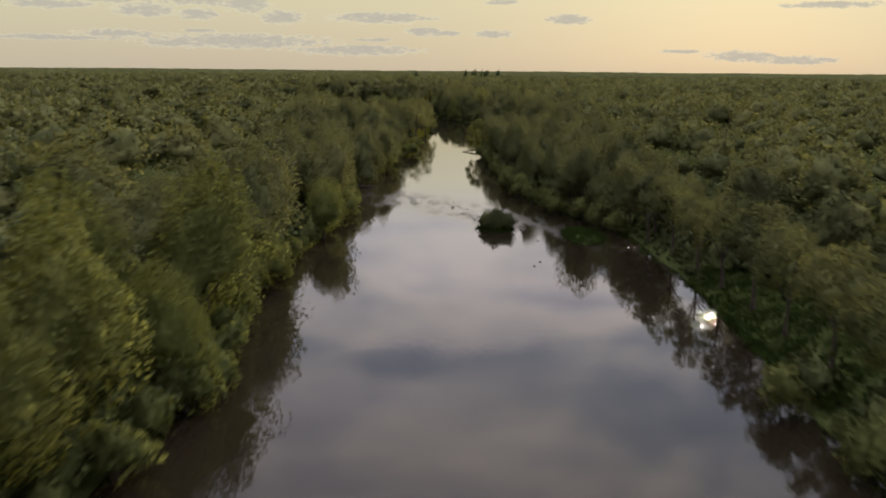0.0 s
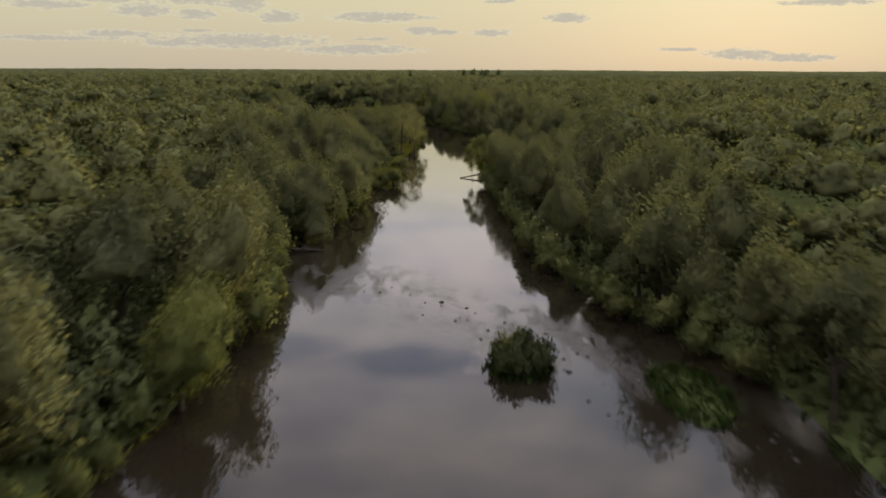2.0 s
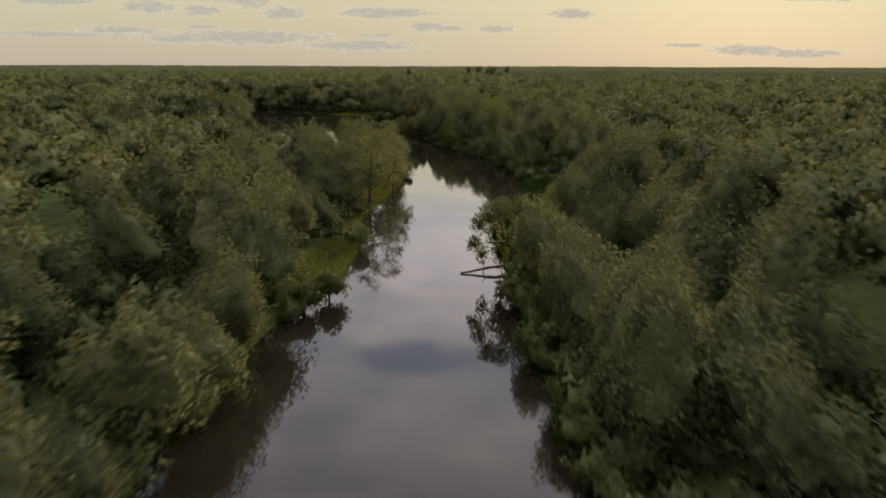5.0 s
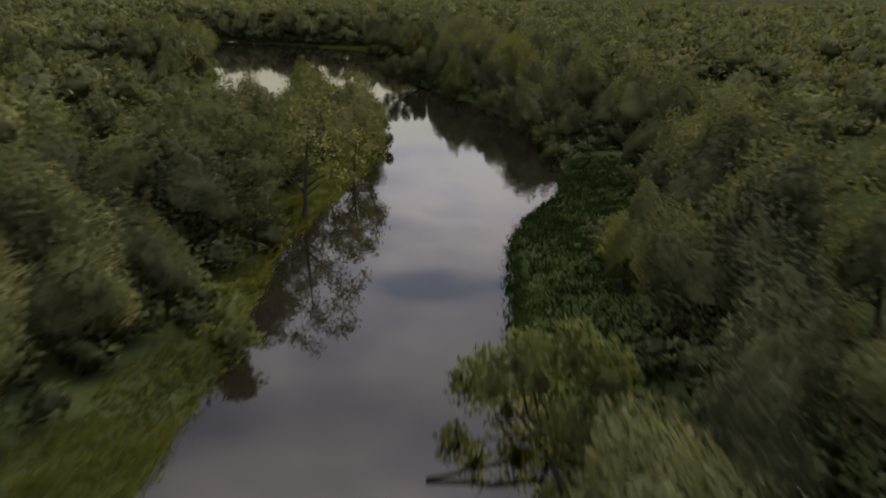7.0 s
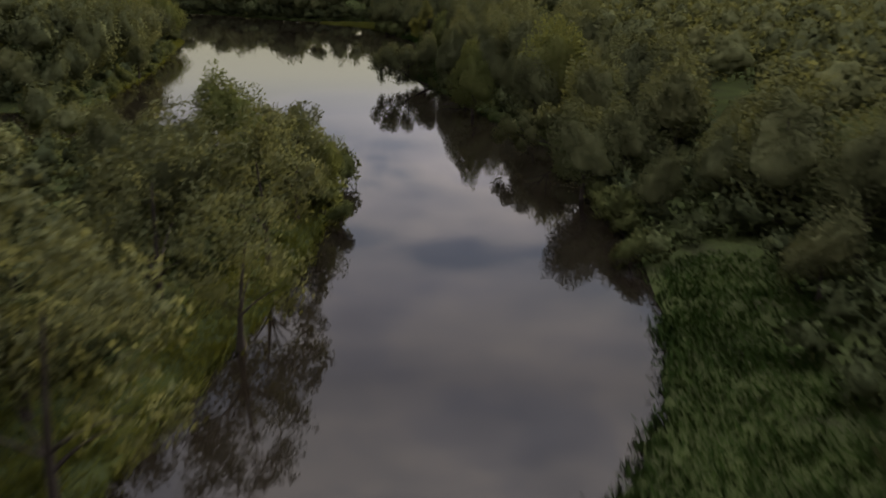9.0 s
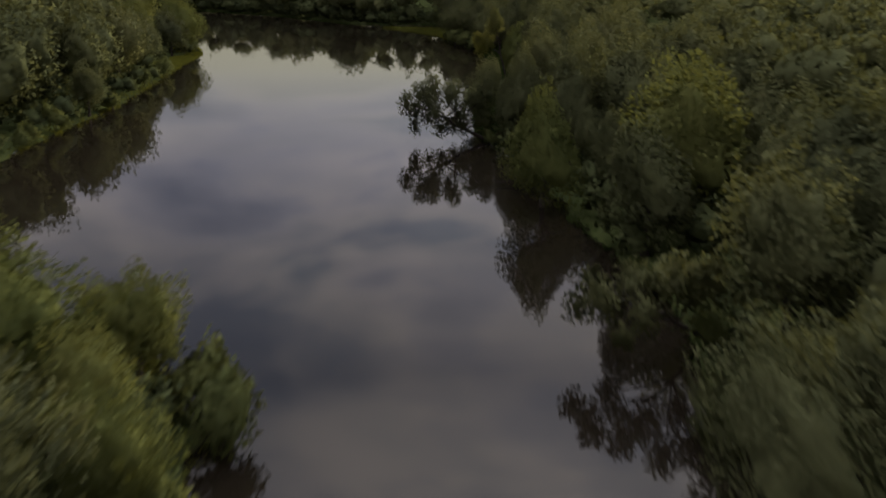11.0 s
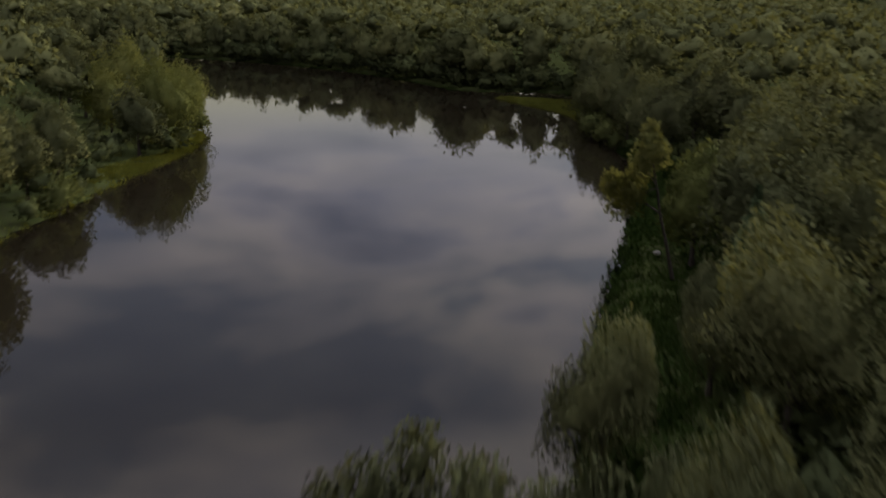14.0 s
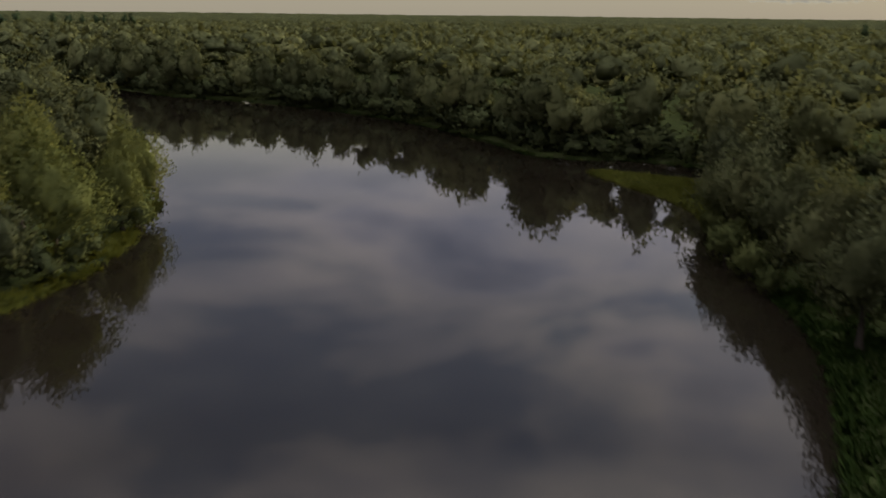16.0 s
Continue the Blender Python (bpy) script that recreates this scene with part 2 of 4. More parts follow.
SOIL = rough_material("bank_soil", [(0.3, (0.036, 0.036, 0.020)), (0.5, (0.050, 0.062, 0.022)), (0.72, (0.070, 0.088, 0.028))], 2.0, 0.5, 1.0, 0.0)
STONE = rough_material("river_stone", [(0.3, (0.026, 0.023, 0.019)), (0.7, (0.075, 0.068, 0.060))], 4.0, 0.5, 0.85, 0.2)
PALE = rough_material("pale_stone", [(0.3, (0.20, 0.19, 0.18)), (0.7, (0.36, 0.35, 0.33))], 5.0, 0.4, 0.8)
WHITE_WALL = rough_material("white_wall", [(0.3, (0.70, 0.70, 0.68)), (0.7, (0.80, 0.80, 0.78))], 3.0, 0.1, 0.7)
DEADWOOD = rough_material("dead_wood", [(0.3, (0.022, 0.019, 0.015)), (0.7, (0.060, 0.054, 0.045))], 8.0, 0.6)
SPRUCE = leaf_material("spruce_needles", (0.062, 0.088, 0.042), (0.088, 0.118, 0.054), (0.118, 0.146, 0.066), 0.2)
WATER = water_material()


# ---- plan of the river ----
def smooth_line(points, step):
    """A rounded line through plan corners (Catmull-Rom), cut into short steps."""
    p = np.array([points[0], *points, points[-1]], float)
    out = []
    for i in range(1, len(p) - 2):
        a, b, c, d = p[i - 1:i + 3]
        n = max(2, int(np.hypot(*(c - b)) / step))
        s = np.arange(n)[:, None] / n
        out.append(0.5 * (2 * b + (c - a) * s + (2 * a - 5 * b + 4 * c - d) * s ** 2 + (3 * b - a - 3 * c + d) * s ** 3))
    return np.vstack(out + [p[-1:]])


LEFT_BANK = [(-21, -80), (-19.5, 0), (-17.8, 48), (-16, 66), (-17.6, 96), (-15.5, 125), (-14.5, 148), (-18.3, 176), (-13.2, 200), (-12.0, 228),
             (-8.3, 248), (-7.6, 272), (-9.0, 296), (-7.2, 316), (-5.2, 342), (-7, 368), (-15, 378), (-34, 382), (-62, 386), (-115, 382)]
POND_BANK = [(-118, 402), (-75, 406), (-53, 414), (-54, 436), (-57, 458), (-63, 485), (-69, 508), (-74, 529), (-82.5, 544), (-92.5, 558), (-115, 577),
             (-160, 606), (-235, 625), (-420, 660)]
FAR_BANK = [(-425, 722), (-235, 688), (-195, 676), (-152, 670), (-110, 653), (-80, 631), (-62, 615), (-46, 618), (-28, 612), (-32, 604), (-51, 605),
            (-32, 583), (-21, 556), (-12.5, 532), (-10, 505), (-9, 485), (-6, 458), (-3, 443), (2, 430), (9, 406), (14, 392), (16, 379), (18, 365),
            (19.5, 344), (17.5, 322)]
RIGHT_BANK = [(13.5, 311), (11.2, 298), (10.5, 275), (11, 250), (11.4, 215), (13, 185), (14.4, 163), (17, 150), (20.5, 141), (23.6, 131), (24.6, 120),
              (24.4, 110), (25.6, 97), (25.2, 84), (24.4, 66), (23, 50), (24, 0), (26, -80)]
# open grass on the banks: centre and half-widths
MEADOWS = [(14.2, 283, 5.0, 27), (20.5, 316, 6.5, 17), (25, 336, 4.5, 10), (-10.6, 253, 4.6, 9), (-9.9, 262, 3.0, 13), (-10.0, 286, 2.6, 6), (-13.5, 312, 3.5, 10), (30.0, 74, 6.0, 28), (-6, 484, 6.0, 30), (-5, 463, 6.0, 17), (-2.8, 452, 4.4, 9), (-8.5, 520, 5, 18), (-14.5, 540, 4, 12), (-41, 600, 11, 10), (-34, 587, 8, 13), (-7.6, 322, 3.2, 33), (-72, 517, 2.6, 16), (-79, 536, 3.5, 8), (-88, 550, 3.4, 6)]
# yellow-green willows with sunlight put into their leaf colour: centre and half-widths
GROVES = [(16.1, 408.5, 4, 5), (-18, 54, 9, 24), (-17, 125, 5, 10), (5.3, 413.8, 3, 3), (18.8, 284.3, 3, 3), (-6, 490, 6, 8), (-86, 540, 14, 22), (-12, 366, 12, 10)]
# open-crowned trees that stand singly at the water: place and height
RIVERSIDE_TREES = [(-8.6, 309, 13.2), (-10.8, 296, 8.8), (-5.8, 327, 9.2), (-7.4, 341, 11.5), (-11.8, 331, 12.5), (-8.2, 355, 10.5), (-13.6, 317, 11.5), (-12.8, 303, 10.5), (-13.4, 345, 11.0), (-17.0, 309, 12.5),
                   (26.2, 120, 9.0), (27.2, 111, 9.6), (27.8, 102, 8.6), (28.2, 94, 9.4), (28.4, 85, 10.0), (28.2, 76, 9.2), (28.0, 66, 9.6), (27.6, 56, 9.0)]
# trees that stand out of the banks' woods: place and height
SPRUCE_FOOT = (1.2, 474.0, 0.9)
WEST_TREES = [(-28.4, 116.7, 12.2), (-24.6, 139.5, 14.1), (-15.2, 122, 8.4), (-17.7, 150.6, 12.4), (-22.8, 152.5, 13.4), (-16.0, 191, 11.7), (-13.6, 204, 11.2), (-26.5, 205.6, 15.0),
              (-18.0, 245.5, 13.8), (-14.4, 269.5, 8.3), (-26.5, 252, 14.8), (-31.4, 222.5, 15.6), (-12.8, 277.5, 7.8), (-14.6, 293, 12.6), (-21.0, 323, 12.8), (-26.0, 290, 12.6),
              (-22.6, 353, 10.6), (-17.0, 368, 11.6), (-11.0, 365.5, 7.2), (-89.1, 550.6, 11.2), (-110, 567.4, 11.2), (-128.8, 579.2, 11.4), (-82.5, 541, 9.6), (-56.4, 449.5, 8.0), (-16.8, 281, 8.6), (-16.0, 269.5, 8.2), (-14.6, 184.5, 7.4), (-13.6, 195.5, 8.4), (-12.4, 224, 8.8), (-12.6, 213.5, 9.2), (-103.5, 543.5, 10.8), (-112.5, 548.5, 11.2), (-97, 538, 10.2), (-119, 558.5, 11.4), (-107, 557, 11.0), (-127, 567.5, 11.2)]
EAST_TREES = [(20.0, 165, 10.8), (28.0, 124.5, 11.5), (29.3, 154, 13.4), (31.0, 186.3, 13.5), (20.5, 152, 8.7), (26.0, 253.8, 11.0), (28.0, 221.6, 13.6), (20.0, 195.2, 10.2), (18.8, 284.3, 6.7),
              (27.2, 297.8, 12.0), (25.8, 308, 8.5), (29.4, 315, 10.6), (23.6, 263.3, 10.1), (16.8, 364.6, 10.5), (21.0, 369, 9.8), (25.0, 380.5, 9.6), (19.9, 381.3, 13.2), (13.6, 400.4, 11.1),
              (18.3, 413, 12.1), (5.3, 413.8, 12.1), (7.2, 430, 13.0), (1.0, 438.6, 12.0), (3.4, 456.9, 13.0), (-4.5, 453.0, 9.6), (-0.4, 464.5, 8.6), (4.6, 467, 9.0), (44, 256, 11.5), (49.4, 263, 12.0), (8.8, 632, 11.0), (14.2, 627, 11.6), (-3.4, 491, 10.7), (5.4, 494.3, 10.8), (-10.7, 535.8, 11.6), (-22.2, 564.4, 11.6), (-14.4, 549, 11.8), (-25.8, 577, 12.6), (-24.4, 570.8, 12.6), (-18.0, 557, 12.0), (18.6, 251, 9.0), (21.2, 257.5, 9.6)]
HOUSE = (-310.0, 948.0)
ISLETS = [(7.5, 131.3, 2.3, 3.7), (18.8, 125.5, 2.5, 6.6)]
SHORE = np.vstack([smooth_line(LEFT_BANK, 4), smooth_line(POND_BANK, 4), smooth_line(FAR_BANK + RIGHT_BANK, 4)])


def shore_distance(x, y):
    """Metres to the shore: positive on land, negative on the water."""
    q = np.stack([np.ravel(x), np.ravel(y)], 1).astype(np.float32)
    best = np.full(len(q), 1e9, np.float32)
    inside = np.zeros(len(q), bool)
    a, b = SHORE.astype(np.float32), np.roll(SHORE, -1, 0).astype(np.float32)
    for p, r in zip(a, b):
        e = r - p
        w = q - p
        s = np.clip((w @ e) / max(float(e @ e), 1e-9), 0, 1)
        best = np.minimum(best, ((w - s[:, None] * e) ** 2).sum(1))
        cross = (p[1] > q[:, 1]) != (r[1] > q[:, 1])
        if abs(r[1] - p[1]) > 1e-9:
            inside ^= cross & (q[:, 0] < (r[0] - p[0]) * (q[:, 1] - p[1]) / (r[1] - p[1]) + p[0])
    d = np.sqrt(best)
    d = np.where(inside, -d, d)
    for cx, cy, rx, ry in ISLETS:
        d = np.maximum(d, 2.2 * (1 - np.hypot((q[:, 0] - cx) / rx, (q[:, 1] - cy) / ry)))
    return d.reshape(np.shape(x))


def wavy(x, y, size, seed=0.0):
    """Cheap smooth noise, about -1 to 1."""
    x, y = np.asarray(x) / size + seed * 7.3, np.asarray(y) / size - seed * 3.1
    return (np.sin(1.7 * x + 1.3 * np.sin(1.1 * y + seed)) + np.sin(1.9 * y + 1.7 * np.sin(0.9 * x + 2 * seed)) + np.sin(2.9 * x - 2.3 * y + seed)) / 3


def ground_height(x, y, d):
    low = np.clip((d + 2.2) / 2.8, 0, 1)
    bed = -1.4 * (1 - low) ** 2
    land = np.clip(d / 14, 0, 1)
    return bed + 0.12 * (d > 0) + 0.9 * land * land * (3 - 2 * land) + np.where(d > 0, 0.18 * wavy(x, y, 4.0) * np.clip(d / 3, 0, 1), 0)


def mesh_of(name, verts, faces, material_, smooth=False, tints=None, outs=None):
    """A mesh from arrays: vertices (n, 3) and triangles or quads (m, 3 or 4); tints: one value a vertex."""
    verts, faces = np.asarray(verts, np.float32), np.asarray(faces, np.int32)
    me = bpy.data.meshes.new(name)
    n, side = faces.shape
    me.vertices.add(len(verts))
    me.vertices.foreach_set("co", verts.ravel())
    me.loops.add(n * side)
    me.loops.foreach_set("vertex_index", faces.ravel())
    me.polygons.add(n)
    me.polygons.foreach_set("loop_start", np.arange(0, n * side, side, dtype=np.int32))
    me.polygons.foreach_set("use_smooth", np.full(n, smooth))
    me.update(calc_edges=True)
    if tints is not None:
        me.attributes.new("tint", "FLOAT", "POINT").data.foreach_set("value", np.asarray(tints, np.float32))
    if outs is not None:
        me.attributes.new("outward", "FLOAT_VECTOR", "POINT").data.foreach_set("vector", np.asarray(outs, np.float32).ravel())
    me.materials.append(material_)
    return me


def spaced(*stretches):
    """Grid lines: stretches of (from, to, step)."""
    return np.concatenate([np.arange(a, b, s) for a, b, s in stretches] + [[stretches[-1][1]]])


def build_ground():
    gx = spaced((-5000, -600, 400), (-600, -240, 30), (-240, -100, 5), (-100, 60, 2.0), (60, 240, 12), (240, 600, 60), (600, 5000, 400))
    gy = spaced((-1000, -100, 100), (-100, 0, 6), (0, 640, 2.6), (640, 760, 4), (760, 1000, 30), (1000, 5000, 400))
    x, y = np.meshgrid(gx, gy)
    z = ground_height(x, y, shore_distance(x, y))
    i = np.arange(x.size).reshape(x.shape)
    quads = np.stack([i[:-1, :-1], i[:-1, 1:], i[1:, 1:], i[1:, :-1]], -1).reshape(-1, 4)
    g = new("ground", mesh_of("ground", np.stack([x, y, z], -1).reshape(-1, 3), quads, SOIL, True))
    tagged(g, "dark grassy soil of the wooded river banks", "ground", kind="structure")
    v = [(-460, -100, 0), (80, -100, 0), (80, 780, 0), (-460, 780, 0)]
    w = new("water", mesh_of("water", v, [(0, 1, 2, 3)], WATER))
    tagged(w, "calm brown river water mirroring the evening sky", "water", kind="structure")


build_ground()


# ---- trees ----
def unit(v):
    return v / np.maximum(np.linalg.norm(v, axis=-1, keepdims=True), 1e-6)


def ico(level):
    bm = bmesh.new()
    bmesh.ops.create_icosphere(bm, subdivisions=level, radius=1)
    v = np.array([p.co for p in bm.verts])
    f = np.array([[p.index for p in q.verts] for q in bm.faces])
    bm.free()
    return v, f


ICO = {k: ico(k) for k in (1, 2, 3)}


def crown_arrays(rng, height, radius, lobes, leaves, leaf, base=0.28, droop=0.0, bulk=1.0, core=1, fine=0, deep=0.70):
    """Triangles of a billowing crown: a bulging inside of many boughs and loose leaves all over it; fine: how many tufts stand on the boughs.
    Returns vertices, faces, the way out of the foliage at each vertex, and the places of the boughs."""
    mid, half = height * (1 + base) / 2, height * (1 - base) / 2
    size3 = np.array([radius, radius, half])
    head = unit(rng.normal(size=(lobes, 3)) + np.array([0, 0, 0.25]))
    head[0] = (0, 0, 1)
    broad = rng.uniform(0.26, 0.52, lobes) * bulk
    proud = rng.uniform(0.45, 1.0, lobes)
    small = unit(rng.normal(size=(max(fine, 1), 3)) + np.array([0, 0, 0.2]))
    tip = rng.uniform(0.3, 1.0, len(small)) * (0.15 if fine else 0.0)
    lean = rng.normal(size=2) * 0.16 * radius

    def skin(d):
        """How far the crown reaches in the directions d, and the bough and the tuft that each belongs to."""
        turn = np.arccos(np.clip(d @ head.T, -1, 1))
        swell = proud * np.exp(-(turn / broad) ** 2)
        spot = tip * np.exp(-(np.arccos(np.clip(d @ small.T, -1, 1)) / 0.17) ** 2)
        return 0.58 + 0.45 * swell.max(1) + spot.max(1), swell.argmax(1), spot.argmax(1)

    def at(d, far):
        p = d * far[:, None] * size3
        p[:, :2] *= (1 - 0.22 * d[:, 2:3])
        p[:, :2] += lean * d[:, 2:3]
        return p + np.array([0, 0, mid])

    ball, tri = ICO[core]
    reach, who_in, spot_in = skin(ball)
    inner = at(ball, (deep if fine else 0.72) * reach * (1 + 0.05 * rng.normal(size=len(ball)).clip(-1.5, 1.5)))
    d = unit(rng.normal(size=(leaves, 3)) + np.array([0, 0, 0.15]))
    reach, who, spot = skin(d)
    q = at(d, reach * (1.10 - 0.42 * rng.random(leaves)))
    bough = at(head, 0.55 * (0.58 + 0.45 * proud))
    q[:, 2] -= droop * rng.random(leaves) * radius * 0.3
    outer = sprays(rng, q, unit(unit(q - bough[who]) + d), leaf, droop)
    verts = np.vstack([inner, outer])
    bit = np.vstack([ball - 0.93 * small[spot_in], np.repeat(d - 0.93 * small[spot], 3, 0)]) * (2.2 if fine else 0.0)
    lump = np.vstack([unit(inner - bough[who_in]), np.repeat(unit(q - bough[who]), 3, 0)])
    whole = unit((verts - np.array([0, 0, mid - 0.3 * half])) / size3)
    faces = np.vstack([tri, np.arange(3 * leaves).reshape(-1, 3) + len(inner)])
    return verts, faces, unit(0.75 * lump + 0.7 * whole + bit + np.array([0, 0, 0.6])), bough


def open_crown_arrays(rng, height, radius, lobes, leaves, leaf, base=0.12):
    """Triangles of a thin crown of separate boughs, each of several tufts of leaves, with gaps between them."""
    mid, half = height * (1 + base) / 2, height * (1 - base) / 2
    size3 = np.array([radius, radius, half])
    k = np.arange(lobes)
    z = np.clip(0.96 - 1.74 * k / max(lobes - 1, 1) + rng.uniform(-0.12, 0.12, lobes), -0.85, 0.97)
    turn = k * 2.4 + rng.uniform(-0.7, 0.7, lobes)
    head = np.stack([np.sqrt(1 - z * z) * np.cos(turn), np.sqrt(1 - z * z) * np.sin(turn), z], 1)
    broad = radius * rng.uniform(0.22, 0.36, lobes) * (1.08 - 0.16 * z)
    bough = head * size3 * rng.uniform(0.46, 0.80, lobes)[:, None]
    bough[:, :2] *= 1 - 0.24 * z[:, None]
    bough[:, 2] += mid
    tufts = 7
    own = np.repeat(k, tufts)
    lean = unit(rng.normal(size=(lobes * tufts, 3)) + 0.45 * head[own] + np.array([0, 0, 0.3]))
    tuft = bough[own] + lean * (broad[own] * rng.uniform(0.55, 0.95, lobes * tufts))[:, None]
    wide = broad[own] * rng.uniform(0.38, 0.64, lobes * tufts)
    who = rng.choice(lobes * tufts, leaves, p=wide ** 2 / (wide ** 2).sum())
    d = unit(rng.normal(size=(leaves, 3)) + 0.55 * lean[who] + np.array([0, 0, 0.25]))
    q = tuft[who] + d * (wide[who] * (0.3 + 0.9 * rng.random(leaves)))[:, None]
    verts = sprays(rng, q, unit(d + lean[who]), leaf, 0.0)
    whole = unit((verts - np.array([0, 0, mid - 0.3 * half])) / size3)
    return verts, np.arange(3 * leaves).reshape(-1, 3), unit(0.8 * np.repeat(unit(0.5 * d + 0.8 * lean[who]), 3, 0) + 0.7 * whole + np.array([0, 0, 0.12])), bough


def sprays(rng, p, way, leaf, droop):
    """One pointed spray of leaves at each place p, turned loosely outwards."""
    n = len(p)
    a = unit(rng.normal(size=(n, 3)) + 0.5 * way + np.array([0, 0, 0.55 - droop]))
    b = unit(np.cross(a, rng.normal(size=(n, 3)) + 0.7 * way))
    s = leaf * rng.uniform(0.5, 1.35, (n, 1))
    return np.stack([p - b * s * 0.38, p + b * s * 0.38, p + a * s * 1.1], 1).reshape(-1, 3)


def clump_arrays(rng, c, size, leaves, leaf, droop=0.0, heart=None, core=1):
    """Foliage lumps of the given sizes at the given places: broad inner boughs and small outer leaves."""
    lobes = len(c)
    heart = c.mean(0) if heart is None else heart
    tall = rng.uniform(1.05, 1.6, lobes)
    ball, tri = ICO[core]
    m = len(ball)
    k = np.repeat(np.arange(lobes), m)
    way = np.tile(ball, (lobes, 1))
    rough = 0.40 * (1 + 0.2 * rng.normal(size=(lobes * m, 1)).clip(-1.6, 1.6))
    inner = c[k] + way * size[k][:, None] * rough * np.stack([np.ones(len(k)), np.ones(len(k)), tall[k]], 1)
    shell = (tri[None] + (np.arange(lobes) * m)[:, None, None]).reshape(-1, 3)
    who = rng.choice(lobes, leaves, p=size ** 2 / (size ** 2).sum())
    turn = unit(rng.normal(size=(leaves, 3)) + np.array([0, 0, 0.35]))
    out = size[who][:, None] * (0.52 + 0.62 * rng.random((leaves, 1)) ** 1.25)
    q = c[who] + turn * out * np.stack([np.ones(leaves), np.ones(leaves), tall[who]], 1)
    q[:, 2] -= droop * rng.random(leaves) * out[:, 0]
    outer = sprays(rng, q, turn, leaf, droop)
    verts = np.vstack([inner, outer])
    lump = np.vstack([way, np.repeat(turn, 3, 0)])
    whole = unit(verts - heart)
    faces = np.vstack([shell, np.arange(3 * leaves).reshape(-1, 3) + len(inner)])
    return verts, faces, unit(0.42 * lump + 0.95 * whole + np.array([0, 0, 0.15])), c


def tube(path, radii, sides=6):
    path, radii = np.asarray(path, float), np.asarray(radii, float)
    t = unit(np.gradient(path, axis=0))
    u = unit(np.cross(t, np.array([0.31, 0.95, 0.05])))
    w = np.cross(t, u)
    ang = np.arange(sides) * 2 * np.pi / sides
    ring = path[:, None] + radii[:, None, None] * (np.cos(ang)[None, :, None] * u[:, None] + np.sin(ang)[None, :, None] * w[:, None])
    i = np.arange(len(path) * sides).reshape(-1, sides)
    q = np.stack([i[:-1], np.roll(i[:-1], -1, 1), np.roll(i[1:], -1, 1), i[1:]], -1).reshape(-1, 4)
    return ring.reshape(-1, 3), q


def child(name, me, parent):
    ob = new(name, me)
    ob.parent = parent
    return ob


def make_tree(rng, name, height, radius, leaves, leaf, material_, label, category="tree", lobes=14, base=0.28, droop=0.0, airy=False):
    """A tree at the world's middle: trunk, limbs and crown under one empty."""
    tree = tagged(new(name), label, category)
    if airy:
        v, f, o, c = open_crown_arrays(rng, height, radius, lobes, leaves, leaf, base)
    else:
        v, f, o, c = crown_arrays(rng, height, radius, lobes, leaves, leaf, base, droop, 1.0, 3, 110, 0.58 if leaves > 9000 else 0.64)
    child("crown", mesh_of("crown", v, f, material_, True, None, o), tree)
    s = np.linspace(0, 1, 7)
    bend = rng.uniform(-1, 1, 2) * radius * 0.16
    line = np.stack([bend[0] * s ** 2, bend[1] * s ** 2, -0.5 + s * height * 0.72], 1)
    thick = height * 0.017
    child("trunk", mesh_of("trunk", *tube(line, thick * (1.25 - s) * (1 + 0.8 * np.exp(-s * 14)), 8), BARK, True), tree)
    low = np.argsort(c[:, 2])[:4]
    for k in low:
        at = np.array([np.interp(h, line[:, 2], line[:, j]) for j, h in ((0, c[k, 2] * 0.55), (1, c[k, 2] * 0.55))] + [c[k, 2] * 0.55])
        r = np.linspace(0, 1, 5)[:, None]
        way = at + (c[k] - at) * r + np.array([0, 0, 0.10 * height]) * r * (1 - r)
        child("limb", mesh_of("limb", *tube(way, thick * 0.5 * (1.1 - r[:, 0]), 5), BARK, True), tree)
    return tree


def stand(rng, spacing, x0, x1, y0, y1):
    """Jittered plan positions of trees."""
    gx, gy = np.meshgrid(np.arange(x0, x1, spacing), np.arange(y0, y1, spacing * 0.87))
    gx = gx + (np.arange(gx.shape[0]) % 2)[:, None] * spacing / 2
    return (np.stack([gx.ravel(), gy.ravel()], 1) + rng.uniform(-0.36, 0.36, (gx.size, 2)) * spacing)


def tree_height(x, y):
    """Height of the woods over the plan."""
    stand_up = np.clip(1.8 - np.hypot((x + 78) / 24, (y - 510) / 50), 0, 1)
    tongue = np.clip(1.6 - np.hypot((x + 24) / 24, (y - 366) / 16), 0, 1)
    tall = np.clip(1.6 - np.hypot((x + 26) / 14, (y - 60) / 90), 0, 1)
    high = (11.9 + 0.9 * np.clip((y - 380) / 120, 0, 1) + 1.0 * wavy(x, y, 60.0, 2.0)) * (1 - 0.44 * tongue) * (1 + 0.02 * stand_up + 0.14 * np.clip(1.7 - np.hypot((x + 22) / 24, (y - 580) / 40), 0, 1)) * (1 + 0.16 * tall) * (1 + 0.09 * np.clip((y - 575) / 25, 0, 1))
    # trees behind the meadow are lowered to let the low sun reach the shore
    foot = y - 3.17 * (x - 24)
    kept_low = np.clip((foot - 70) / 5, 0, 1) * np.clip((126 - foot) / 5, 0, 1) * (x > 20)
    return high * (1 - kept_low) + np.minimum(high, 0.52 * np.clip(x - 24, 0, None) + 0.5) * kept_low


def in_sun_strip(x, y):
    """The strip of the bank where growth is kept low to let the evening sun onto the shallows."""
    foot = y - 3.17 * (x - 24)
    return 20 < x < 40 and 70 < foot < 126


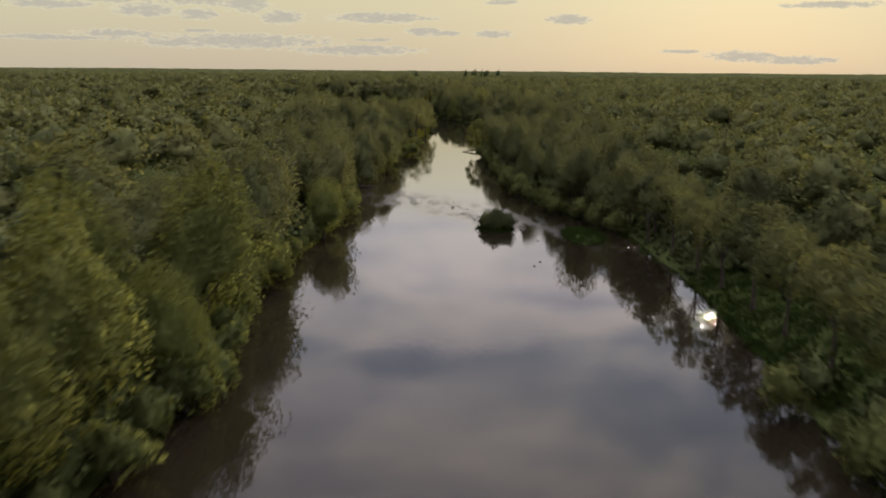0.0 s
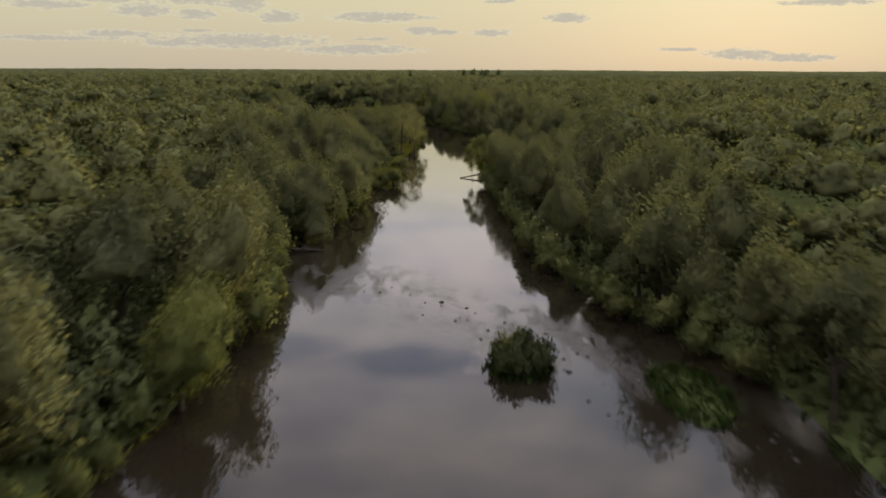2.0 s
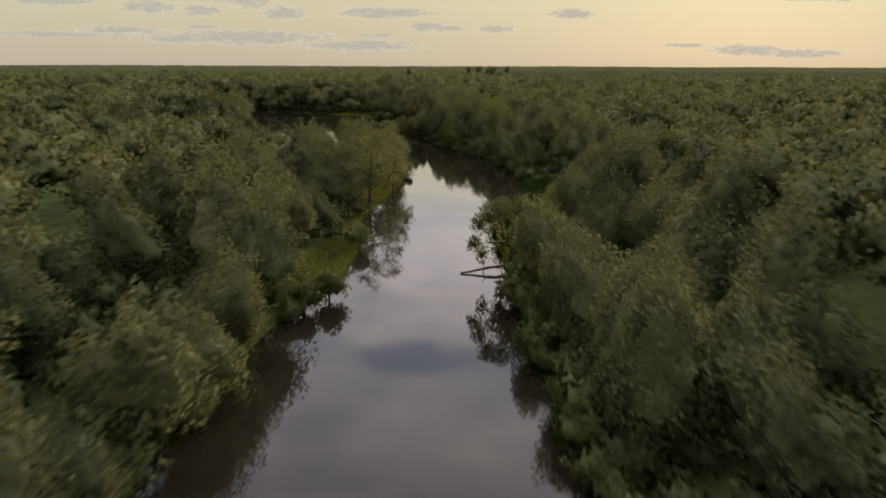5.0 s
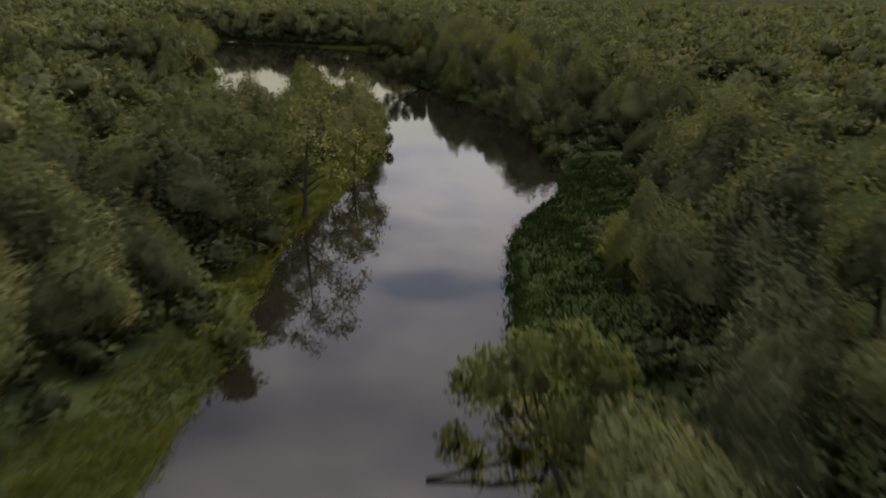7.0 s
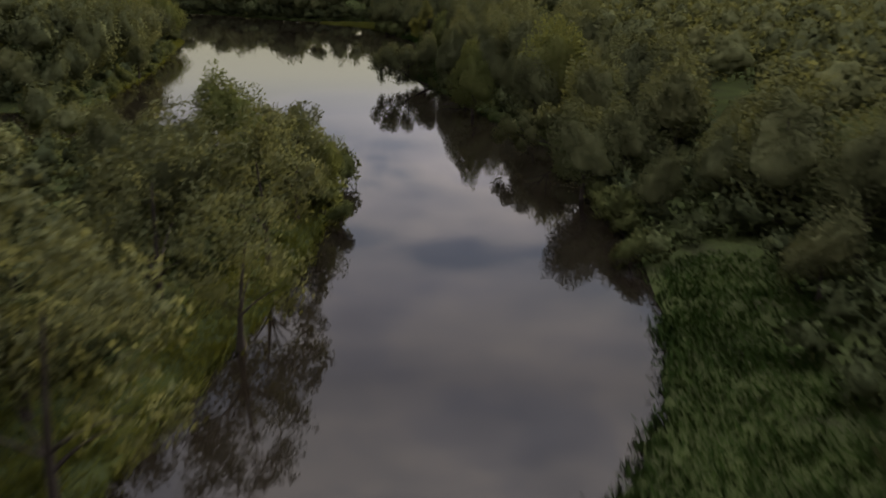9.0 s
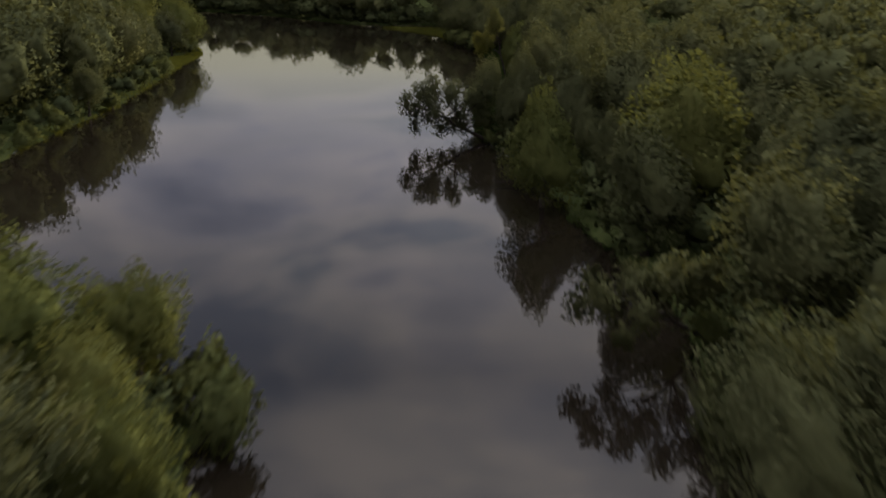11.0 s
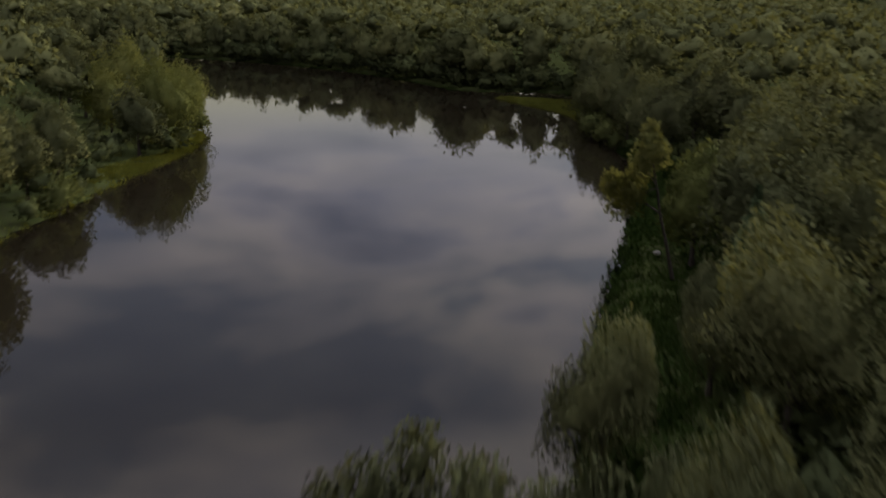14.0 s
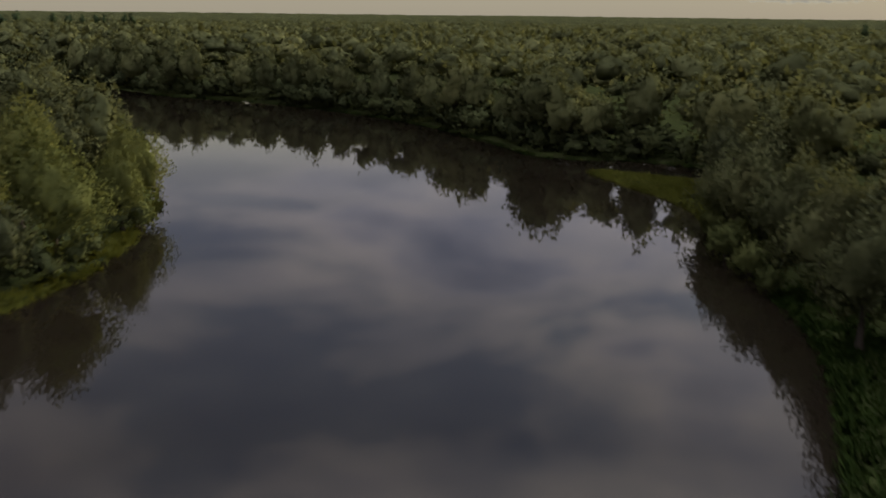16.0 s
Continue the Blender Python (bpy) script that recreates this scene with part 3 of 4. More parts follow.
def flight_distance(x, y):
    """Metres in plan from the line of the valley that the view follows."""
    line = np.interp(y, [0, 145, 320, 360, 466], [0, 3, 10, 8, -10])
    return np.hypot(x - line, 0.8 * np.clip(y - 466, 0, None))


def in_view(x, y):
    """The part of the woods that lies ahead."""
    left = np.minimum(-0.62 * y - 45, -1.3 * (y - 440) - 60)
    return (x < 0.52 * y + 40) & (x > left)


def wooded(x, y):
    """Where the far woods stand tree by tree."""
    reach, way = np.hypot(x + 10, y - 466), np.degrees(np.arctan2(-(x + 10), y - 466))
    return in_view(x, y) & (((y < 860) & (x > -900) & (x < 460)) | ((reach < 900) & (way > -6) & (way < 57)))


def in_meadow(x, y, grow=1.0):
    hit = np.zeros(np.shape(x), bool)
    for cx, cy, rx, ry in MEADOWS:
        hit |= ((x - cx) / (rx * grow)) ** 2 + ((y - cy) / (ry * grow)) ** 2 < 1
    return hit


def on_islet(x, y):
    hit = np.zeros(np.shape(x), bool)
    for cx, cy, rx, ry in ISLETS:
        hit |= ((x - cx) / (rx + 1)) ** 2 + ((y - cy) / (ry + 1)) ** 2 < 1
    return hit


def place(thing, first, x, y, z, turn, sx, sy, sz):
    m = Matrix.LocRotScale((x, y, z), Euler((0, 0, turn)), None)
    t = thing if first else copy_thing(thing, m)
    t.matrix_basis = m @ Matrix.Diagonal((sx, sy, sz, 1))
    return t


def plant_woods():
    rng = np.random.default_rng(5)
    p = stand(rng, 8.6, -200, 220, 8, 760)
    p = p[shore_distance(p[:, 0], p[:, 1]) > 7.0]
    row = np.vstack([smooth_line(LEFT_BANK[1:], 7.6), smooth_line(POND_BANK[:-2], 7.6), smooth_line((FAR_BANK + RIGHT_BANK)[1:], 7.6)])
    row = row + rng.normal(size=row.shape) * 0.5
    # step back from the water along the bank's slope
    gx = shore_distance(row[:, 0] + 1, row[:, 1]) - shore_distance(row[:, 0] - 1, row[:, 1])
    gy = shore_distance(row[:, 0], row[:, 1] + 1) - shore_distance(row[:, 0], row[:, 1] - 1)
    row = row + unit(np.stack([gx, gy], 1) + 1e-6) * np.where(row[:, :1] < -45, 4.6, np.where(row[:, 1:] > 560, 4.0, np.where((row[:, 1:] > 392) & (row[:, 1:] < 436), 5.8, np.where(row[:, :1] > np.interp(row[:, 1:], [0, 370, 400, 560], [0, 0, -30, -45]), 3.6, 2.4)))) + rng.normal(size=row.shape) * 0.4
    row = row[(row[:, 1] > 8) & (shore_distance(row[:, 0], row[:, 1]) > 0.8)]
    p = np.vstack([p, row])
    known = np.array(WEST_TREES + EAST_TREES)
    kept = np.vstack([known[:, :2], [SPRUCE_FOOT[:2]]])
    near = np.hypot(p[:, :1] - kept[:, 0], p[:, 1:] - kept[:, 1]).min(1)
    p = np.vstack([known[:, :2], p[near > 5.4]])
    d = shore_distance(p[:, 0], p[:, 1])
    away = flight_distance(p[:, 0], p[:, 1])
    land = ~in_meadow(p[:, 0], p[:, 1]) & in_view(p[:, 0], p[:, 1]) & ~on_islet(p[:, 0], p[:, 1])
    away = away - np.where((p[:, 1] > 440) & (p[:, 0] > -30), 26, 0) - np.where((p[:, 0] < -50) & (p[:, 1] > 470) & (p[:, 1] < 590) & (d < 16), 74, 0)
    away[:len(known)], land[:len(known)] = -1e3, True
    order = np.argsort(np.where(land, away + 0.9 * np.clip(d - 12, 0, None), 1e6))
    idx = order[:285]
    text = "leafy green broadleaf tree on the river bank"
    fine = [make_tree(rng, "broadleaf_tree", 12.0, rng.uniform(3.8, 5.0), 5800, 0.26, YELLOW_SUNLIT_LEAF if k % 3 == 0 else LEAF, "yellow-green willow tree on the river bank, sunlight put into its leaf colour" if k % 3 == 0 else text, lobes=int(rng.integers(12, 17)), base=rng.uniform(0.01, 0.08)) for k in range(6)]
    lush = [make_tree(rng, "broadleaf_tree", 12.0, rng.uniform(3.8, 5.0), 10000, 0.20, YELLOW_SUNLIT_LEAF if k == 0 else LEAF, "yellow-green willow tree on the river bank, sunlight put into its leaf colour" if k == 0 else text, lobes=int(rng.integers(12, 17)), base=rng.uniform(0.01, 0.08)) for k in range(4)]
    plain = [make_tree(rng, "broadleaf_tree", 12.0, rng.uniform(3.8, 5.0), 3300, 0.34, LEAF, text, lobes=int(rng.integers(11, 15)), base=rng.uniform(0.02, 0.10)) for _ in range(8)]
    used = set()
    for j, i in enumerate(idx):
        x, y = p[i]
        h = tree_height(x, y) * rng.choice((0.60, 0.78, 0.92, 1.02, 1.12)) * rng.uniform(0.94, 1.05) * (0.97 if d[i] < 4.5 else 1.0)
        h = known[i, 2] - 0.5 if i < len(known) else h
        if h < 3.5:
            continue
        z = float(ground_height(x, y, d[i])) - 0.05
        s = h / 12.0
        grove = any(((x - gx) / rx) ** 2 + ((y - gy) / ry) ** 2 < 1 for gx, gy, rx, ry in GROVES)
        reach = flight_distance(x, y)
        if reach < (30 if y < 80 else 14):
            k = lush[0] if grove else lush[1 + j % 3]
        else:
            k = fine[3 * (j % 2)] if grove else fine[(1, 2, 4, 5)[j % 4]] if reach < 34 or i < len(known) else plain[j % 8]
        t = place(k, k not in used, x, y, z, rng.uniform(0, 6.28), s * rng.uniform(0.88, 1.18), s * rng.uniform(0.88, 1.18), s)
        used.add(k)
        t["group"] = "trees along the river bank"
    for k in fine + lush + plain:
        if k not in used:
            for o in (*k.children, k):
                bpy.data.objects.remove(o)
    taken = np.zeros(len(p), bool)
    taken[idx] = True
    rest = land & ~taken & ((flight_distance(p[:, 0], p[:, 1]) < 100) | (d < 14) | (rng.random(len(p)) < 0.9))
    mid = woods_mesh(rng, p[rest], d[rest], "woodland")
    tagged(mid, "dense green broadleaf woodland behind the river banks", "woods", kind="stuff")
    q = stand(rng, 9.4, -900, 460, 20, 1360)
    inner = (q[:, 0] > -201) & (q[:, 0] < 221) & (q[:, 1] < 761)
    dq = shore_distance(q[:, 0], q[:, 1])
    # a clearing in front of the lone house
    back = (HOUSE[0] - q[:, 0]) * 0.53 + (q[:, 1] - HOUSE[1]) * 0.85
    side = (q[:, 0] - HOUSE[0]) * 0.85 + (q[:, 1] - HOUSE[1]) * 0.53
    clear = (back < 9) & (back > -120) & (np.abs(side) < 8)
    keep = ~inner & wooded(q[:, 0], q[:, 1]) & (dq > 2) & ~clear
    far = woods_mesh(rng, q[keep], dq[keep], "far_woods")
    b = stand(rng, 12.5, -270, 270, -90, 760)
    db = shore_distance(b[:, 0], b[:, 1])
    beside = woods_mesh(rng, b[~in_view(b[:, 0], b[:, 1]) & (db > 5)], np.full(int((~in_view(b[:, 0], b[:, 1]) & (db > 5)).sum()), 30.0), "side_woods", 5)
    tagged(beside, "green forest on either side of the river valley", "woods", kind="stuff")
    tagged(far, "wide green forest canopy away from the river", "woods", kind="stuff")


def woods_mesh(rng, places, shore, name, coarse=0):
    """Many crowns in one mesh, coarser the farther they stand from the river; those by the water reach the ground."""
    sets = {}
    for lod, (lobes, leaves, leaf, bulk) in enumerate(((14, 1000, 0.42, 1.0), (12, 400, 0.56, 1.0), (10, 220, 0.66, 1.1), (8, 96, 0.85, 1.2), (7, 44, 1.1, 1.3), (6, 24, 1.3, 1.4))):
        for edge in (0, 1):
            low = 0.02 if edge else (0.28, 0.38, 0.44, 0.50, 0.52, 0.5)[lod]
            sets[lod, edge] = [crown_arrays(rng, 12.0, rng.uniform(3.8, 5.1), lobes + 4 * edge, int(leaves * (1 + 0.5 * edge)), leaf, low, 0.0, bulk, (3, 3, 2, 2, 2, 1)[lod], (70, 50, 36, 0, 0, 0)[lod])[:3] for _ in range(8)]
    x, y = places.T
    lod = np.digitize(flight_distance(x, y), [24, 56, 100, 200, 400])
    front = (shore < 14) & (y > 400) & (x > -240)
    lod = np.where(front, np.clip(lod - 2, 0, 1), lod)
    lod = np.maximum(lod, coarse)
    ground = ground_height(x, y, np.full(len(x), 20.0))
    high = tree_height(x, y) * rng.choice((0.62, 0.80, 0.94, 1.05, 1.16), len(x)) * rng.uniform(0.94, 1.05, len(x)) * np.where(shore < 6, 0.95, 1.0)
    allv, allf, allt, allo, n = [], [], [], [], 0
    for i in range(len(places)):
        v, f, o = sets[int(lod[i]), int(shore[i] < 9)][int(rng.integers(8))]
        a, s = rng.uniform(0, 6.28), high[i] / 12.0
        wide = s * rng.uniform(0.92, 1.15) * (1.45 if coarse else 1.0)
        ca, sa = math.cos(a) * wide, math.sin(a) * wide
        w = np.empty_like(v)
        w[:, 0], w[:, 1], w[:, 2] = v[:, 0] * ca - v[:, 1] * sa + x[i], v[:, 0] * sa + v[:, 1] * ca + y[i], v[:, 2] * s + ground[i]
        u = np.empty_like(o)
        u[:, 0], u[:, 1], u[:, 2] = o[:, 0] * math.cos(a) - o[:, 1] * math.sin(a), o[:, 0] * math.sin(a) + o[:, 1] * math.cos(a), o[:, 2]
        allv.append(w)
        allo.append(u)
        allf.append(f + n)
        allt.append(np.full(len(v), rng.random()))
        n += len(v)
    return new(name, mesh_of(name, np.vstack(allv), np.vstack(allf), WOODS, True, np.concatenate(allt), np.vstack(allo)))


def grow_shrubs():
    """Willow shrubs that hang over the water's edge."""
    rng = np.random.default_rng(12)
    label = "low light-green willow shrub hanging over the water's edge"
    kinds = []
    for _ in range(5):
        shrub = tagged(new("willow_shrub"), label, "shrub", "shrubs along the water's edge")
        v, f, o, c = crown_arrays(rng, 3.4, 1.9, 9, 820, 0.24, -0.05, 0.25, 1.0, 2, 26)
        child("crown", mesh_of("crown", v, f, WILLOW, True, None, o), shrub)
        for k in range(3):
            r = np.linspace(0, 1, 4)[:, None]
            way = np.array([0, 0, -0.4]) + (c[k] + np.array([0, 0, 0.4])) * r
            child("stem", mesh_of("stem", *tube(way, 0.05 * (1.2 - r[:, 0]), 5), BARK, True), shrub)
        kinds.append(shrub)
    line = np.vstack([smooth_line(LEFT_BANK[1:17], 3.4), smooth_line(POND_BANK[2:9], 3.6), smooth_line((FAR_BANK + RIGHT_BANK)[8:-2], 3.4)])
    n = 0
    for x, y in line[rng.permutation(len(line))]:
        x, y = x + rng.normal() * 0.7, y + rng.normal() * 0.7
        if n >= 280 or y < 20 or in_sun_strip(x, y) or (390 < y < 440 and x > -5 and n % 3) or in_meadow(np.array(x), np.array(y), 1.12) or rng.random() < (0.75 if x < -45 and y < 600 else 0.12):
            continue
        s = rng.uniform(0.65, 1.35)
        place(kinds[n % 5], n < 5, x, y, 0.0, rng.uniform(0, 6.28), s * rng.uniform(0.9, 1.3), s * rng.uniform(0.9, 1.3), s)
        n += 1


def grow_undergrowth():
    """Low bushes on the forest floor along the banks."""
    rng = np.random.default_rng(14)
    p = stand(rng, 4.2, -330, 68, 20, 730)
    low = stand(rng, 1.9, 24.5, 40, 60, 150)
    p = np.vstack([p, low[[in_sun_strip(a, b) for a, b in low]]])
    x, y = p.T
    d = shore_distance(x, y)
    keep = (d > 0.8) & (d < np.where(x < 0, 26, np.where(y < 190, 42, 20))) & ((flight_distance(x, y) < 90) | ((y > 540) & (d < 12)) | ((x > 20) & (y < 190))) & ~in_meadow(x, y, 0.95) & ~on_islet(x, y)
    p, x, y, d = p[keep], x[keep], y[keep], d[keep]
    z = ground_height(x, y, d)
    coarse = [crown_arrays(rng, 3.0, 1.7, 8, 80, 0.42, -0.1, 0.1)[:3] for _ in range(8)]
    fine = [crown_arrays(rng, 3.0, 1.7, 10, 200, 0.36, -0.1, 0.1, 1.0, 1, 24, 0.60)[:3] for _ in range(8)]
    near = (flight_distance(x, y) < 26) | ((y > 560) & (d < 6) & (x > -200))
    allv, allf, allo, allt, n = [], [], [], [], 0
    for i in range(len(p)):
        v, f, o = (fine if near[i] else coarse)[int(rng.integers(8))]
        s = rng.uniform(0.7, 1.45) * (1.7 if y[i] > 560 else min(0.6, max(0.16, 0.075 * (x[i] - 23))) if in_sun_strip(x[i], y[i]) else 1.0)
        allv.append(v * np.array([s * 1.25, s * 1.25, s]) + np.array([x[i], y[i], z[i]]))
        allf.append(f + n)
        allo.append(o)
        allt.append(np.full(len(v), rng.random()))
        n += len(v)
    u = new("undergrowth", mesh_of("undergrowth", np.vstack(allv), np.vstack(allf), THICKET, True, np.concatenate(allt), np.vstack(allo)))
    tagged(u, "low dark bushes under the riverside trees", "undergrowth", kind="stuff")


def grow_grass():
    """Tall bank grass: tufts of blades on the open ground and along the shore."""
    rng = np.random.default_rng(21)
    spots = []
    for cx, cy, rx, ry in MEADOWS + ISLETS:
        n = int(rx * ry * 46)
        a, r = rng.uniform(0, 2 * np.pi, n), np.sqrt(rng.random(n))
        spots.append(np.stack([cx + rx * 1.1 * r * np.cos(a), cy + ry * 1.1 * r * np.sin(a)], 1))
    edge = np.vstack([smooth_line(LEFT_BANK[1:], 0.12), smooth_line(POND_BANK, 0.16), smooth_line(FAR_BANK + RIGHT_BANK, 0.12)])
    spots.append(edge + rng.normal(size=edge.shape) * np.where(edge[:, 1:] > 560, 0.7, 1.3))
    p = np.vstack(spots)
    d = shore_distance(p[:, 0], p[:, 1])
    keep = (d > -0.35) & (d < 14) & (np.abs(p[:, 0]) < 200)
    p, d = p[keep], d[keep]
    z = ground_height(p[:, 0], p[:, 1], d)
    n = len(p)
    base = np.repeat(np.column_stack([p, z - 0.1]), 3, 0) + np.column_stack([rng.normal(size=(3 * n, 2)) * 0.25, np.zeros(3 * n)])
    a = rng.uniform(0, 2 * np.pi, 3 * n)
    side = np.stack([np.cos(a), np.sin(a), np.zeros(3 * n)], 1) * rng.uniform(0.05, 0.13, (3 * n, 1))
    patch = 0.85 + 0.25 * wavy(base[:, 0], base[:, 1], 1.7, 5.0)
    tip = base + np.column_stack([rng.normal(size=(3 * n, 2)) * 0.28, rng.uniform(0.22, 0.62, 3 * n) * patch])
    back = base[:, 1] > 500
    side[back] *= 1.6
    v = np.stack([base - side, base + side, tip], 1).reshape(-1, 3)
    tint = rng.random(3 * n) * 0.6
    west = base[:, 0] < np.interp(base[:, 1], [0, 370, 400, 560, 620], [-2, -2, -30, -45, -400])
    west |= (base[:, 1] > 572) & (base[:, 1] < 615) & (base[:, 0] < -25) & (base[:, 0] > -56)
    for name, pick, mat, text in (("bank_grass", ~west, GRASS, "rough dark green grass on the open river bank"),
                                  ("reed_grass", west, PALE_SUNLIT_GRASS, "yellow-green reed grass along the river's edge, sunlight put into its colour")):
        m = int(pick.sum())
        blades = v.reshape(-1, 3, 3)[pick].reshape(-1, 3)
        g = new(name, mesh_of(name, blades, np.arange(3 * m).reshape(-1, 3), mat, False, np.repeat(tint[pick], 3), np.tile((0.0, 0.0, 1.0), (3 * m, 1))))
        tagged(g, text, "grass", kind="stuff")


def build_horizon():
    """The forest canopy out to the horizon."""
    rng = np.random.default_rng(8)
    ang = np.radians(np.arange(-34, 62, 0.36))
    rad = np.concatenate([np.arange(700, 1300, 5.0), np.geomspace(1300, 4850, 90)])
    a, r = np.meshgrid(ang, rad)
    x, y = -r * np.sin(a), r * np.cos(a) + 100
    cell = 8.0
    gx, gy = np.floor(x / cell), np.floor(y / cell)
    near, own = np.full(x.shape, 9.0), np.zeros(x.shape)
    for ox in (-1, 0, 1):
        for oy in (-1, 0, 1):
            hx, hy = gx + ox, gy + oy
            u = np.modf(np.abs(np.sin(hx * 12.99 + hy * 78.23)) * 4375.5)[0]
            w = np.modf(np.abs(np.sin(hx * 39.35 + hy * 11.14)) * 9143.3)[0]
            t = np.hypot(x / cell - hx - u, y / cell - hy - w) * (0.85 + 0.3 * w)
            own = np.where(t < near, u, own)
            near = np.minimum(near, t)
    z = 7.4 + 4.2 * np.sqrt(np.clip(1 - near ** 2, 0, 1)) + 1.6 * own + 0.7 * wavy(x, y, 60.0, 2.0) + 1.1 * rng.normal(size=x.shape).clip(-1.5, 1.5)
    z += 2.0 * wavy(x, y, 420.0, 4.0) + (r - 700) / 4150 * 5 - 5.0 * wooded(x, y)
    i = np.arange(x.size).reshape(x.shape)
    q = np.stack([i[:-1, :-1], i[1:, :-1], i[1:, 1:], i[:-1, 1:]], -1).reshape(-1, 4)
    # tint range halved, meant to put the crowns' self-shade into the colour
    h = new("distant_forest", mesh_of("distant_forest", np.stack([x, y, z], -1).reshape(-1, 3), q, WOODS, False, own.ravel() * 0.5))
    tagged(h, "distant forest canopy reaching the horizon", "woods", kind="stuff")


plant_woods()
build_horizon()
grow_shrubs()
grow_undergrowth()
grow_grass()


# ---- single things on and by the river ----
def lump(rng, size, rough=0.25, level=2):
    v, f = ICO[level]
    w = v * (1 + rough * rng.normal(size=(len(v), 1)).clip(-1.5, 1.5)) * np.asarray(size)
    return w, f


def lay_stones():
    rng = np.random.default_rng(31)
    meshes = []
    for _ in range(6):
        meshes.append(mesh_of("river_rock", *lump(rng, (0.5, 0.42, 0.27), 0.16), STONE, False))
    spots = [(1.7, 151.5, 1.1), (4.0, 149.2, 0.8), (5.6, 141.5, 0.9), (7.2, 144.1, 0.8), (10.6, 136.2, 1.0), (11.0, 133.4, 0.9), (12.3, 134.9, 0.9), (10.4, 140.5, 0.8),
             (4.8, 127.6, 0.7), (11.0, 130.2, 1.1), (-4.4, 155.5, 0.7), (0.0, 146.6, 0.7), (11.5, 123.9, 0.8), (12.4, 121.4, 0.8), (11.3, 107.6, 0.8), (10.4, 105.2, 0.7)]
    for _ in range(20):
        s = rng.random()
        spots.append((-9 + 26 * s + rng.normal() * 1.2, 160 - 34 * s + rng.normal() * 3.5, rng.uniform(0.35, 0.75)))
    for _ in range(26):
        spots.append((rng.uniform(19.5, 25), rng.uniform(58, 122), rng.uniform(0.4, 0.9)))
    for j, (x, y, s) in enumerate(spots):
        r = tagged(new("river_rock", meshes[j % 6]), "dark wet river rock breaking the shallow water", "rock", "rocks in the shallows")
        r.matrix_basis = Matrix.LocRotScale((x, y, 0.02), Euler((0, 0, rng.uniform(0, 6.28))), (0.44 * s, 0.44 * s * rng.uniform(0.8, 1.4), 0.36 * s))
    b = tagged(new("pale_boulder", mesh_of("pale_boulder", *lump(rng, (0.30, 0.23, 0.18), 0.12), PALE, False)), "pale weathered boulder on the grassy bank", "rock")
    b.location = (-6.3, 492.5, 0.75)


def log(name, a, b, radius, label, rng, twigs=4):
    """A fallen trunk with broken branch stubs."""
    a, b = np.array(a, float), np.array(b, float)
    r = np.linspace(0, 1, 9)[:, None]
    way = a + (b - a) * r + np.array([0, 0, 0.05]) + rng.normal(size=(9, 3)) * 0.06
    ob = tagged(new(name), label, "log")
    ob.location = tuple(a)
    child("trunk", mesh_of("trunk", *tube(way - a, radius * (1.1 - 0.6 * r[:, 0]), 8), DEADWOOD, True), ob)
    for _ in range(twigs):
        s = rng.uniform(0.25, 0.95)
        p = a + (b - a) * s - a
        t = np.linspace(0, 1, 5)[:, None]
        out = unit(rng.normal(size=3) + np.array([0, 0, 0.9])) * rng.uniform(0.8, 2.0)
        child("branch", mesh_of("branch", *tube(p + out * t + rng.normal(size=(5, 3)) * 0.06, radius * 0.3 * (1.1 - t[:, 0]), 5), DEADWOOD, True), ob)
    return ob


def lay_logs():
    rng = np.random.default_rng(33)
    text = "bleached fallen tree trunk lying in the river shallows"
    log("fallen_log", (-18.6, 176.2, 0.45), (-11.5, 177.8, -0.1), 0.20, text, rng)
    log("fallen_log", (-17.6, 158.3, 0.4), (-13.8, 160.3, 0.0), 0.18, text, rng, 3)
    log("fallen_log", (13.5, 259.0, 0.9), (5.5, 257.0, 0.1), 0.20, text, rng, 6)
    for a, b in (((5.0, 424.0, 0.6), (0.5, 420.8, 0.3)),):
        log("dead_snag", a, b, 0.10, "bare dead branch reaching over the water", rng, 5)


def own_tree(name, base, centres, sizes, leaves, leaf, material_, label, trunk_to, thick, seed, droop=0.0, category="tree"):
    """A tree of a shape of its own: lumps of foliage at given places about its base."""
    rng = np.random.default_rng(seed)
    t = tagged(new(name), label, category)
    t.location = base
    c, size = np.array(centres, float), np.array(sizes, float)
    v, f, o, _ = clump_arrays(rng, c, size, leaves, leaf, droop)
    child("crown", mesh_of("crown", v, f, material_, True, None, o), t)
    r = np.linspace(0, 1, 7)[:, None]
    line = np.array([0, 0, -0.5]) + (np.array(trunk_to, float) + np.array([0, 0, 0.5])) * r + rng.normal(size=(7, 3)) * thick * 0.6 * r
    child("trunk", mesh_of("trunk", *tube(line, thick * (1.2 - r[:, 0]), 8), BARK, True), t)
    for k in range(0, len(c), 2):
        at = line[3 if k % 4 else 4]
        way = at + (c[k] - at) * r + np.array([0, 0, 0.5]) * r * (1 - r)
        child("limb", mesh_of("limb", *tube(way, thick * 0.45 * (1.15 - r[:, 0]), 5), BARK, True), t)
    return t


